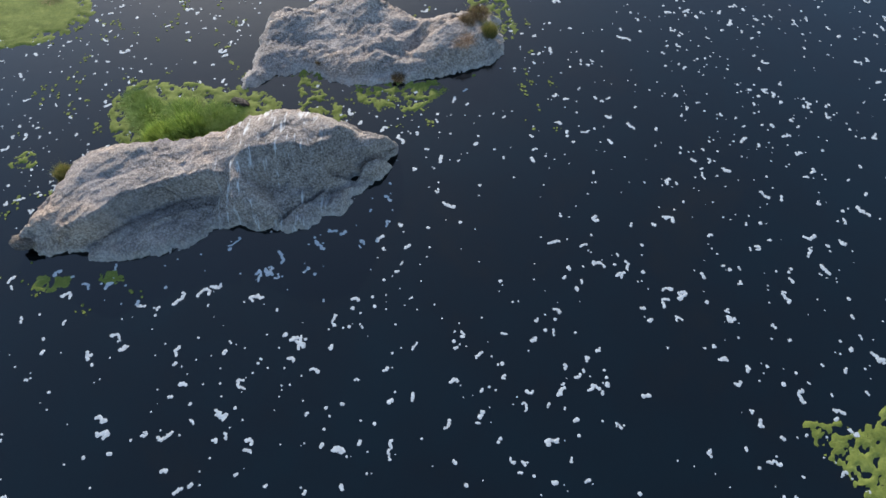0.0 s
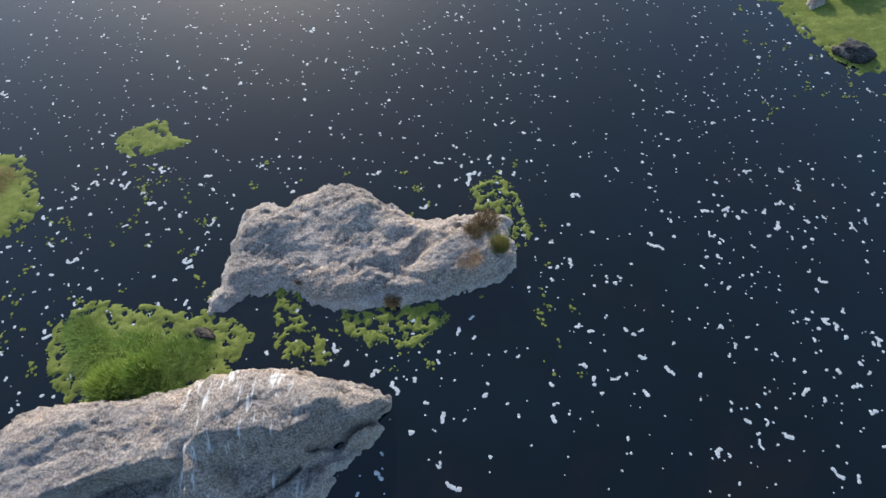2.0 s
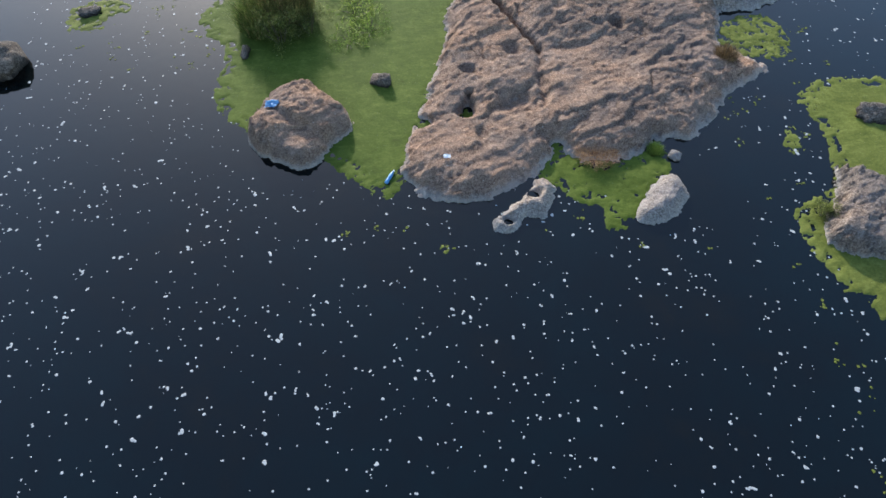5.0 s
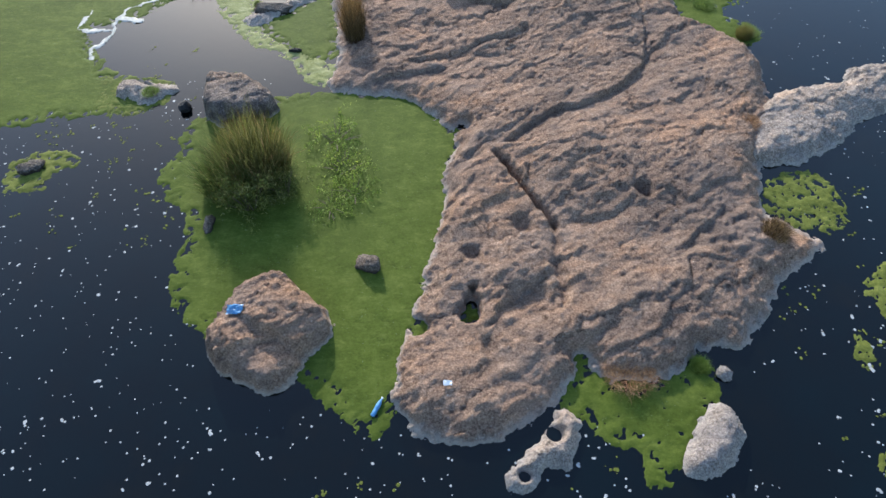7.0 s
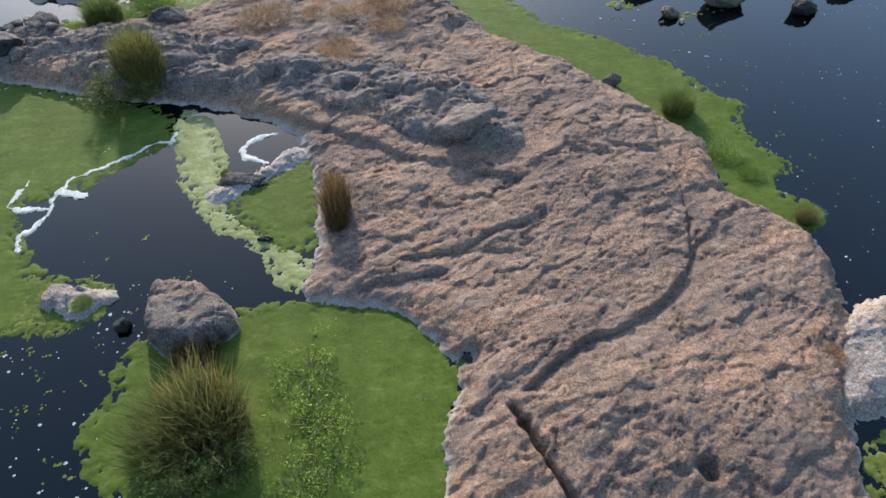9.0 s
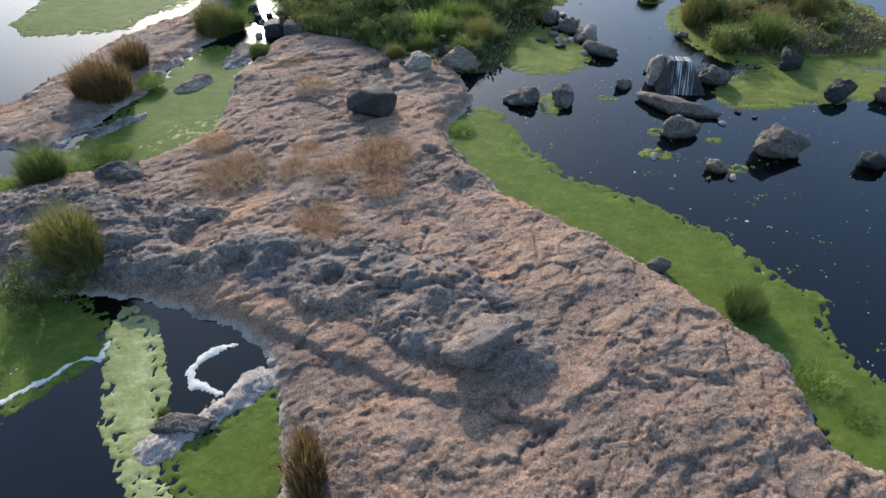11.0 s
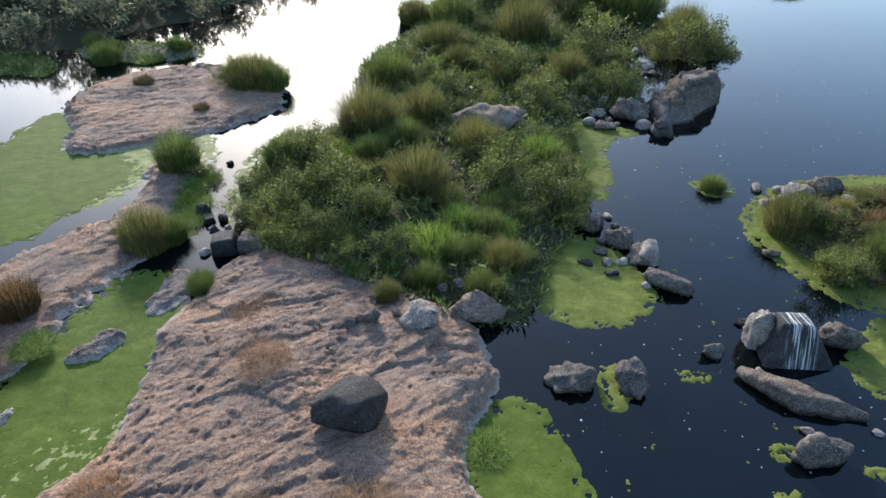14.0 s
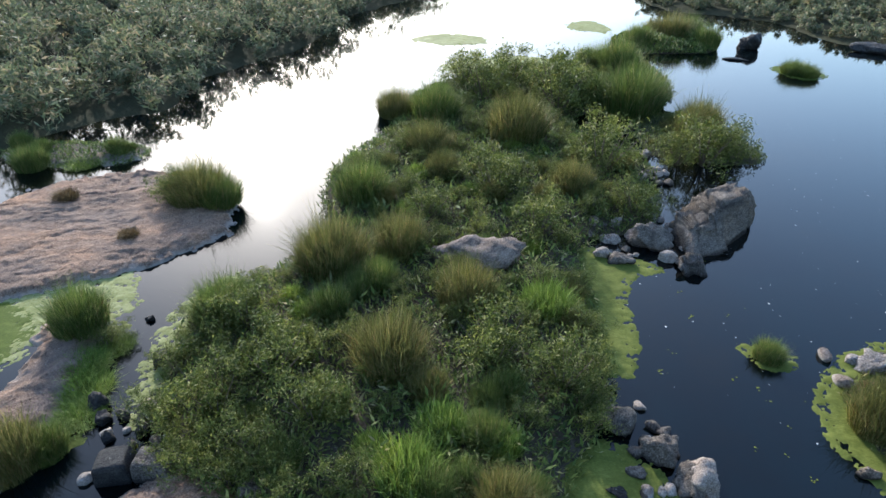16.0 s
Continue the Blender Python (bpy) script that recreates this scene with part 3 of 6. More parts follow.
CUTS = (([(2.02, 27.28), (2.22, 26.97), (2.45, 26.47), (2.76, 25.86), (3.06, 25.34), (3.35, 24.82), (3.62, 24.26)], 0.08, 0.45),
        ([(3.62, 24.26), (3.47, 23.03), (3.60, 22.17), (3.52, 21.53)], 0.16, 0.22),
        ([(1.31, 20.54), (1.42, 19.89), (1.52, 19.27)], 0.14, 0.15),
        ([(8.43, 38.84), (8.13, 37.08), (8.44, 35.78), (8.39, 34.43)], 0.05, 0.12),
        ([(-0.26, 43.70), (-0.42, 42.86), (-0.57, 41.89), (0.12, 41.16)], 0.05, 0.12),
        ([(1.28, 40.52), (1.66, 39.88), (2.03, 39.42), (2.53, 38.97)], 0.05, 0.12),
        ([(3.43, 43.60), (3.39, 42.76), (3.40, 41.79)], 0.05, 0.12),
        ([(-7.62, 47.27), (-7.14, 48.16), (-6.54, 49.14)], 0.05, 0.15),
        ([(-9.29, 49.94), (-8.97, 50.73), (-8.68, 51.70)], 0.05, 0.15))
SCARPS = (([(2.13, 27.63), (2.54, 27.89), (2.91, 28.35), (3.61, 28.82), (4.33, 29.31), (5.03, 29.50), (5.80, 30.01), (6.82, 30.76), (7.55, 31.56), (7.92, 32.29), (8.14, 33.46), (8.39, 34.43)], 0.24, 0.07, 0.9),
          ([(-1.20, 32.48), (-0.42, 32.51), (0.53, 32.67), (1.34, 33.04), (2.02, 33.52), (2.69, 33.71), (3.39, 34.00), (3.82, 34.64)], 0.22, 0.07, 0.7),
          ([(-2.50, 31.29), (-1.78, 31.61), (-1.02, 31.68), (-0.11, 31.80), (0.66, 32.00)], 0.20, 0.08, 0.6),
          ([(0.53, 32.67), (1.47, 32.69), (2.42, 32.63), (2.96, 32.53)], 0.10, 0.07, 0.5),
          ([(-8.80, 39.63), (-7.25, 39.75), (-5.85, 39.72), (-4.81, 39.39), (-3.97, 38.93), (-3.13, 38.34), (-2.16, 38.04), (-1.19, 37.35), (-0.09, 36.94), (1.18, 36.78), (2.12, 37.15)], 0.21, 0.14, 1.2),
          ([(1.17, 36.47), (2.40, 36.01), (3.46, 35.94)], 0.24, 0.06, 0.8),
          ([(1.18, 20.88), (1.57, 21.21), (1.84, 21.74), (2.34, 22.10), (3.01, 22.55), (3.44, 22.74)], 0.21, 0.10, 0.9),
          ([(3.98, 25.03), (4.43, 24.57), (5.31, 24.73), (5.91, 25.15), (6.25, 25.55)], 0.15, 0.17, 0.6),
          ([(6.91, 23.17), (7.69, 23.97), (8.31, 24.39), (8.98, 25.27)], 0.15, 0.14, 0.7),
          ([(6.22, 37.50), (7.41, 37.34), (8.23, 36.92)], 0.15, 0.07, 0.6),
          ([(-6.92, 53.90), (-6.23, 54.41), (-4.83, 54.58), (-3.66, 55.05)], 0.10, 0.04, 0.8),
          ([(-6.42, 52.59), (-5.58, 52.18), (-4.77, 51.77), (-4.01, 51.63)], 0.10, 0.04, 0.7),
          ([(-4.84, 50.20), (-4.23, 50.65), (-3.73, 50.88)], 0.10, 0.04, 0.5),
          ([(-2.59, 52.13), (-1.90, 53.23), (-0.33, 53.51)], 0.10, 0.04, 0.6),
          ([(-9.10, 48.39), (-7.87, 48.96), (-5.96, 49.13)], 0.10, 0.04, 0.7),
          ([(-8.6, 55.3), (-6.9, 56.2), (-4.8, 56.4), (-3.2, 57.1)], 0.10, 0.04, 0.8))
HOLLOWS = (((0.93, 21.40), 0.27, 1.1), ((1.0, 21.85), 0.19, 0.8), ((1.05, 22.2), 0.13, 0.5), ((-0.45, 21.16), 0.24, 0.7), ((1.06, 23.38), 0.26, 0.3), ((2.62, 24.39), 0.3, 0.3),
           ((6.52, 25.60), 0.28, 0.4), ((2.26, 26.85), 0.17, 0.6), ((1.0, 29.07), 0.3, 0.4), ((2.7, 21.6), 0.7, 0.2),
           ((1.09, 45.82), 0.5, 0.22), ((-0.14, 48.09), 0.3, 0.4))
island = new("rock_island", None)
bedrock = part("bedrock", sheet("bedrock", [D_SOUTH, D_MID, D_NORTH], 0.055, rock_height(
    0.42, 0.45, 27, 0.75, (0.85, 0.5), 0.3, CUTS, HOLLOWS, scarps=SCARPS,
    domes=(((6.0, 38.5), 3.0, 0.3), ((-3.0, 47.0), 5.0, 0.25), ((5.5, 28), 4.0, 0.2), ((4.94, 26.79), 1.7, 0.22))), ROCK_WARM), island)
tagged(island, "long pinkish brown granite island with ledges and cracks", "rock island")

RIDGE = [(-4.2, 39.8), (-2.4, 39.1), (-0.5, 37.8), (1.8, 37.4), (3.4, 36.9), (4.6, 38), (3.9, 39.8), (1.8, 41.4), (-0.6, 42.9), (-4, 43.7), (-8, 45.2), (-14, 46), (-20, 46.3), (-22, 44.4), (-15.2, 42.1), (-9, 41.2), (-6, 40.4)]
part("ridge", sheet("ridge", [RIDGE], 0.06, rock_height(
    0.75, 0.3, 57, 1.3, (0.95, 0.3), 0.4, hollows=(((-6.46, 41.79), 0.45, 0.7), ((-7.98, 43.17), 0.8, 0.5), ((-3.24, 41.20), 0.35, 0.5), ((-10.47, 44.52), 0.6, 0.4)),
    cuts=(([(-0.26, 43.70), (-0.42, 42.86), (-0.57, 41.89), (0.12, 41.16)], 0.05, 0.12), ([(1.28, 40.52), (1.66, 39.88), (2.03, 39.42)], 0.05, 0.12)),
    scarps=(([(-2.57, 41.20), (-2.40, 41.73), (-2.29, 42.20), (-1.77, 42.58), (-1.31, 42.87)][::-1], 0.2, 0.1, 0.6), ([(-9.65, 41.13), (-8.28, 40.60), (-7.01, 40.26), (-6.35, 40.41), (-4.81, 39.92), (-3.45, 39.30)], 0.3, 0.3, 0.8),
            ([(-2.58, 41.28), (-1.80, 40.84), (-0.76, 40.66), (0.11, 40.73), (0.83, 40.47)], 0.28, 0.1, 0.6), ([(-4.31, 41.76), (-3.72, 40.95), (-3.28, 40.95), (-2.91, 41.55)], 0.2, 0.1, 0.4))), ROCK_ASH), island, "rugged grey-brown granite ridge")
part("spur", sheet("spur", [D_SPUR], 0.05, rock_height(0.4, 0.35, 29, 0.6, (0.9, 0.3), 0.3), ROCK_PALE), island, "whitened granite spur")
C_OUT = [(-6.2, 20.6), (-6.1, 21.3), (-5.6, 22.4), (-5.1, 22.8), (-4.5, 22.9), (-3.8, 22.3), (-3.2, 21.9), (-2.7, 21.1), (-3.2, 20.5), (-3.9, 19.4), (-4.4, 19.3), (-5.2, 19.6), (-5.9, 20.1)]
tagged(new("rock", sheet("rock", [C_OUT], 0.05, rock_height(0.75, 0.18, 33, 0.9, (0.9, 0.4), 0.16, scarps=(([(-5.2, 21.2), (-4.3, 20.9), (-3.7, 20.5), (-3.2, 20.9)], 0.28, 0.25, 0.8),)), ROCK_WARM)), "broad flat-topped brown rock at the edge of green weed", "rock")
E_OUT = [(-8.1, 29.5), (-8.5, 31.5), (-7.6, 31.6), (-6.8, 31.5), (-5.9, 30.8), (-5.5, 29.9), (-6.4, 29.5), (-7.5, 29.2)]
tagged(new("rock", sheet("rock", [E_OUT], 0.05, rock_height(0.75, 0.13, 35, 0.8, (0.9, 0.4), 0.2), ROCK_ASH)), "square grey rock beside a grass tussock", "rock")
BAY_OUT = [(6.8, 18.9), (7.3, 18.9), (7.7, 18.3), (7.2, 17.4), (6.5, 17.0), (5.9, 17.0), (5.8, 17.4), (6.3, 18.1)]
tagged(new("rock", sheet("rock", [BAY_OUT], 0.05, rock_height(0.4, 0.25, 37, 0.35, (0.5, 0.8), 0.1), ROCK_PALE)), "low pale rock closing a weedy bay", "rock")
RING_OUT = [(1.6, 17.2), (2.1, 17.7), (2.7, 18.1), (3.0, 18.9), (3.4, 18.8), (3.6, 18.3), (3.2, 17.3), (2.8, 17.3), (2.5, 17.3), (2.3, 16.8), (1.6, 16.8)]
tagged(new("rock", sheet("rock", [RING_OUT], 0.04, rock_height(0.3, 0.18, 39, 0.4, (0.5, 0.8), 0.1, hollows=(((2.9, 18.1), 0.2, 0.5), ((2.05, 17.15), 0.16, 0.4))), ROCK_PALE)), "eroded pale rock with holes worn through", "rock")

L_SLAB = [(-22.16, 74.62), (-21.62, 78.35), (-19.04, 80.70), (-14.11, 81.39), (-10.29, 79.97), (-8.80, 74.52), (-10.18, 72.56), (-12.37, 70.72), (-15.12, 69.52), (-17.14, 68.39), (-19.46, 68.69), (-19.97, 71.11)]
tagged(new("rock_slab", sheet("rock_slab", [L_SLAB], 0.08, rock_height(0.3, 0.4, 43, 0.6, (0.95, 0.3), 0.9), ROCK_WARM)), "low pink granite slab between bright channels", "rock")
M_SLAB = [(-21, 50), (-18.5, 55), (-17.6, 58.4), (-16.55, 60.11), (-15.82, 61.14), (-14.44, 62.43), (-13.8, 63.65), (-13.9, 65.44), (-14.4, 67.6), (-12.6, 68.0), (-11.6, 66), (-11.2, 62.6), (-11.7, 60.2), (-12.1, 58.6), (-13.0, 56.9), (-13.3, 55.6), (-13.4, 53.9), (-14.3, 52.3), (-15.3, 50.8), (-16, 49)]
tagged(new("rock_slab", sheet("rock_slab", [M_SLAB], 0.08, rock_height(0.3, 0.4, 47, 0.6, (0.6, 0.8), 0.8), ROCK_WARM)), "low pinkish granite slab with dry tussocks", "rock")

# ---- floating weed ----
def weed(outline, seed, material, label, ragged=0.4, holes=0.0, cell=0.062, scale=1.2):
    lobes = outline if isinstance(outline[0], list) else [outline]
    cell = cell * 1.35 if lobes[0][0][1] > 50 else cell
    ob = new("weed_mat", sheet("weed_mat", lobes, cell, weed_height(seed, ragged, holes, 0.03, scale), material, ragged + 0.3, above, False))
    return tagged(ob, label, "water weed", kind="stuff")


GREEN = "bright green duckweed mat floating on the river"
weed([(-5.6, 31.0), (-3.9, 31.2), (-0.4, 31.0), (0.2, 29.7), (1.2, 28.7), (0.6, 26.6), (0.8, 25.6), (0.4, 23.5), (-0.2, 21.9), (-0.5, 20.0), (-0.9, 18.8),
      (-1.3, 18.3), (-1.8, 18.0), (-2.5, 18.7), (-3.4, 19.5), (-5.2, 20.6), (-6.0, 20.8), (-7.4, 21.7), (-7.8, 23.0), (-7.6, 25.1), (-8.5, 25.8), (-9.3, 27.0),
      (-8.6, 28.1), (-9.0, 28.9), (-8.3, 30.1)], 101, WEED_DEEP, "smooth green duckweed covering a still lagoon", 0.22)
weed([(-9.6, 8.8), (-9.3, 9.2), (-8.4, 9.6), (-8.1, 9.4), (-8.0, 9.0), (-7.2, 8.8), (-7.4, 8.5), (-8.1, 8.3), (-8.8, 8.1), (-9.3, 8.3)], 102, WEED, GREEN, 0.12)
weed([(-17, 9.0), (-12.2, 8.4), (-11.8, 7.6), (-10.9, 6.7), (-11.3, 5.7), (-12.2, 5.1), (-13.5, 4.8), (-17, 5.0)], 103, WEED, GREEN, 0.2)
weed([(8.0, -6.7), (8.5, -6.6), (9.3, -6.9), (10.5, -5.9), (12, -8), (10, -9.5), (8.6, -7.8), (8.3, -7.3)], 104, WEED, GREEN, 0.25, 0.42)
weed([(-4.2, 3.9), (-3.5, 4.0), (-3.3, 2.8), (-2.4, 2.3), (-2.5, 1.8), (-3.3, 1.6), (-4.1, 2.6)], 105, WEED, GREEN, 0.25, 0.46, 0.04)
weed([(-2.6, 3.2), (-2.0, 3.4), (-0.0, 3.6), (0.3, 2.9), (-0.5, 2.1), (-1.3, 2.3), (-1.9, 2.1)], 106, WEED, GREEN, 0.25, 0.46, 0.04)
weed([(0.8, 7.0), (1.6, 7.4), (2.3, 6.8), (2.6, 5.0), (1.8, 5.0), (1.1, 6.0)], 107, WEED, GREEN, 0.25, 0.47, 0.04)
weed([(-9.6, 2.7), (-8.9, 3.6), (-7.6, 3.4), (-6.3, 3.2), (-4.4, 2.9), (-5.0, 1.2), (-6.5, 0.7), (-9.2, 1.0)], 108, WEED, GREEN, 0.3, 0.40, 0.05)
weed([(12.0, 22.2), (13.4, 23.3), (16, 23.2), (22, 20), (20, 12), (13.5, 10.8), (12.2, 12.5), (11.7, 14.1), (10.6, 15.6), (10.5, 17.2), (11.1, 18.0), (11.8, 18.0), (12.5, 19.6), (12.6, 21.2)], 109, WEED, GREEN, 0.3)
weed([(11.2, 20.7), (11.7, 20.8), (11.8, 20.0), (11.1, 19.6)], 110, WEED, GREEN, 0.2)
weed([(3.7, 20.6), (4.2, 19.8), (4.9, 19.6), (6.2, 19.7), (7.3, 20.2), (7.2, 18.8), (6.4, 18.0), (5.8, 17.2), (4.9, 16.6), (4.9, 17.7), (4.4, 17.8), (3.7, 18.4), (3.0, 19.0), (3.4, 19.6)], 111, WEED_DEEP, GREEN, 0.2, 0.33)
weed([(10.3, 26.2), (11.8, 26.9), (13.0, 26.6), (12.9, 24.9), (12.4, 24.3), (11.0, 24.3), (10.2, 25.0)], 112, WEED, GREEN, 0.25, 0.42, 0.05)
weed([(-27, 43), (-23, 44.2), (-19.3, 42.8), (-16.6, 42.6), (-13.4, 41.3), (-10.4, 40.8), (-9.6, 38.8), (-9.9, 38.5), (-12.1, 36.2), (-13.2, 35.6), (-14.3, 35.1), (-13.4, 33.9), (-12.7, 32.8), (-12.0, 32.2),
      (-9.7, 31.7), (-9.7, 31.0), (-10.4, 30.2), (-11.9, 30.0), (-13.6, 29.8), (-18, 28.5), (-23, 29.6), (-29, 33), (-30, 39)], 113, WEED_DEEP, GREEN, 0.35)
weed([(-10.3, 40.6), (-9.1, 40.6), (-7.8, 38.4), (-7.3, 37.0), (-7.5, 35.6), (-5.9, 33.8), (-3.6, 32.8), (-3.9, 31.3), (-5.0, 31.8), (-5.6, 33.2), (-7.4, 34.1), (-8.3, 35.3), (-9.2, 36.7)], 114, WEED_PALE, "pale dried scum of duckweed along a pool", 0.25)
weed([(-7.5, 35.6), (-6.9, 35.6), (-4.4, 37.9), (-3.9, 36.9), (-3.6, 33.7), (-4.1, 32.6), (-5.2, 33.2), (-5.9, 33.8)], 115, WEED_DEEP, GREEN, 0.12)
weed([(3.0, 52.3), (3.6, 50.5), (3.9, 49.2), (4.8, 48.2), (5.2, 47.2), (7.3, 46.0), (9.1, 44.6), (10.7, 43.3), (11.4, 41.4), (12.7, 40.7), (11.9, 39.1), (12.4, 38.0), (13.2, 36.6), (11.8, 35.9), (13.4, 34.3),
      (12.2, 33.4), (10, 35), (9.8, 37.5), (7, 41), (4.0, 44), (2.0, 45.6), (1.8, 47), (0.6, 49), (0.2, 50.6), (1.6, 52.3)], 116, WEED_DEEP, "green duckweed belt along the island shore", 0.3)
weed([(4.9, 53.4), (6.0, 53.8), (5.8, 51.8), (4.9, 51.6)], 117, WEED, GREEN, 0.2)
weed([(13.2, 53.9), (16.4, 56.2), (20, 56), (24, 55), (24, 53), (17.7, 52.3), (16.0, 52.0), (14.1, 51.8), (13.2, 52.4)], 118, WEED, GREEN, 0.2)
weed([(3.0, 60.9), (5.0, 61.5), (7.1, 60.5), (8.4, 57.4), (7.4, 55.5), (5, 55.2), (3.4, 56.2)], 119, WEED, GREEN, 0.25)
weed([(6.6, 73.9), (9.5, 71.9), (12.0, 70.5), (9.2, 69.8), (8.5, 64.8), (7.6, 63.2), (6.3, 64.8)], 120, WEED, GREEN, 0.25)
weed([(13.0, 61.4), (14.9, 64.2), (18.6, 65.8), (26, 66), (26, 55.5), (16, 55.7), (14.5, 56.8), (13.4, 58.9)], 121, WEED, GREEN, 0.3)
weed([(11.9, 65.7), (13.2, 65.3), (14.5, 64.3), (12.8, 63.5)], 122, WEED, GREEN, 0.2)
weed([(-24, 60), (-23.5, 67.0), (-22.81, 72.77), (-22.00, 74.20), (-20.38, 73.10), (-19.8, 71.08), (-19.4, 68.9), (-16.3, 68.9), (-14.6, 67.5), (-14.4, 65.77), (-15.4, 63.6), (-16.6, 62.4), (-17.0, 60.5)], 123, WEED_DEEP, GREEN, 0.4)
weed([(-18.6, 69.0), (-15.3, 69.3), (-13.6, 67.6), (-14.3, 64.6), (-16.0, 62.9), (-15.6, 64.4), (-14.9, 66.2), (-15.6, 67.9)], 148, WEED_PALE, "pale dried scum of duckweed along a pool", 0.35, 0.40)
weed([(-17, 47.2), (-15, 50), (-14.4, 52.0), (-13.4, 55.4), (-12.2, 59.2), (-9.6, 58.5), (-9.0, 55.8), (-9.0, 52.1), (-9.4, 49.6), (-11.6, 48.0)], 124, WEED_DEEP, GREEN, 0.3)
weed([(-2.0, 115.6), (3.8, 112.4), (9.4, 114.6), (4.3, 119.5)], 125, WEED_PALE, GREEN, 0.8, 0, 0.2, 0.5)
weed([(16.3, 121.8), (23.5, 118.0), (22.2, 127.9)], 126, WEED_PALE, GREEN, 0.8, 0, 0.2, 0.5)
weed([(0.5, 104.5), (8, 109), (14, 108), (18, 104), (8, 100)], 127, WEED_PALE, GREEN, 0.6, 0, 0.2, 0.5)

# ---- vegetated islet and banks ----
V_OUT = [(-8.6, 68.6), (-8.6, 63.7), (-7.4, 60.9), (-6.0, 59.5), (-2.6, 57.7), (0.4, 56.0), (2.2, 55.4), (3.4, 56.4), (4.3, 59.4), (6.4, 61.8), (6.8, 63.9), (7.4, 70.2), (7.6, 72.9),
         (12.5, 74.6), (13.6, 79.2), (14.6, 82.4), (10.6, 88.4), (12, 92), (20.4, 93.2), (22.7, 104.7), (18.3, 109.0), (14.0, 104.6), (6.6, 103.5), (-0.1, 96.0), (-0.6, 94), (-1.6, 87.3),
         (-4.7, 82.6), (-4.8, 76.7), (-3.8, 74.5), (-5.6, 70.8)]


def soil_height(top, edge, seed):
    def height(x, y, d):
        d = d + 0.9 * (fbm(x * 0.5, y * 0.5, 4, seed) - 0.5)
        return np.where(d > 0, top * (1 - np.exp(-np.maximum(d, 0) / edge)), d * 0.4) + 0.15 * (fbm(x, y, 4, seed + 4) - 0.5)
    return height


islet = new("islet_ground", sheet("islet_ground", [V_OUT], 0.3, soil_height(0.5, 1.2, 61), SOIL))
tagged(islet, "dark muddy ground of an overgrown islet", "ground", kind="structure")
P_OUT = [(15.0, 82.9), (21.0, 82.0), (22.3, 83.2), (21.7, 87.2), (20.9, 91.5), (16.5, 91.0), (15.2, 87.0)]
tagged(new("islet_ground", sheet("islet_ground", [P_OUT], 0.25, soil_height(0.35, 1.0, 62), SOIL)), "dark muddy ground of a small grassy islet", "ground", kind="structure")
G_OUT = [(14.2, 61.2), (15.4, 63.2), (18.6, 64.3), (25, 64.3), (25, 57.5), (17, 56.8), (15.0, 58.9)]
tagged(new("islet_ground", sheet("islet_ground", [G_OUT], 0.2, soil_height(0.4, 1.0, 63), SOIL)), "dark muddy ground of a grassy islet", "ground", kind="structure")
BANK_L = [(-120, 75), (-26.0, 84.0), (-24.0, 87.9), (-21.7, 91.3), (-17.3, 92.5), (-18.4, 99.0), (-16.2, 105.2), (-12.7, 108.3), (-9.6, 118.2), (-9.3, 127.6), (0.5, 140.0), (10, 175), (10, 260), (-120, 260)]
BANK_R = [(30.9, 134), (40.5, 129.2), (46.0, 124.2), (44.4, 115.3), (49.4, 111.6), (140, 90), (140, 260), (30, 260)]


def bank_height(seed, slope):
    def height(x, y, d):
        d = d + 3.0 * (fbm(x * 0.12, y * 0.12, 4, seed) - 0.5)
        return np.where(d > 0, 7.0 * (1 - np.exp(-d * slope / 7.0)), d * 0.3) + 0.8 * (fbm(x * 0.3, y * 0.3, 4, seed + 4) - 0.5) * np.clip(d * 0.3, 0.1, 1)
    return height


BANK = plain("bank_earth", (0.036, 0.036, 0.02), 0.95, 0.45, 0.05)
tagged(new("bank", sheet("bank", [BANK_L], 1.0, bank_height(64, 0.16), BANK, 2.0)), "scrubby earth river bank", "river bank", kind="structure")
tagged(new("bank", sheet("bank", [BANK_R], 1.0, bank_height(65, 0.12), BANK, 2.0)), "grassy earth river bank", "river bank", kind="structure")


# ---- grass tussocks and shrubs ----
def tussock(kind, n, radius, height, lean, width, material, label, seed, droop=0.6, dead=0):
    ob = new("grass_tussock", None)
    ob.empty_display_size = 0.2
    part("grass", mesh_of("grass", *blades(n, radius, height, lean, width, seed, droop), material, False), ob)
    if dead:
        part("dead_grass", mesh_of("dead_grass", *blades(dead, radius * 0.9, height * 0.8, lean * 1.2, width, seed + 1, droop), GRASS_DRY, False), ob, "straw-coloured dead blades")
    return tagged(ob, label, "grass")


def shrub(n, radius, height, size, material, label, seed):
    ob = new("shrub", None)
    ob.empty_display_size = 0.2
    part("stem", mesh_of("stem", *stems(12, radius, height, seed), BARK, False), ob)
    part("foliage", mesh_of("foliage", *leaves(n, radius, height, size, seed), material, False), ob)
    return tagged(ob, label, "shrub")


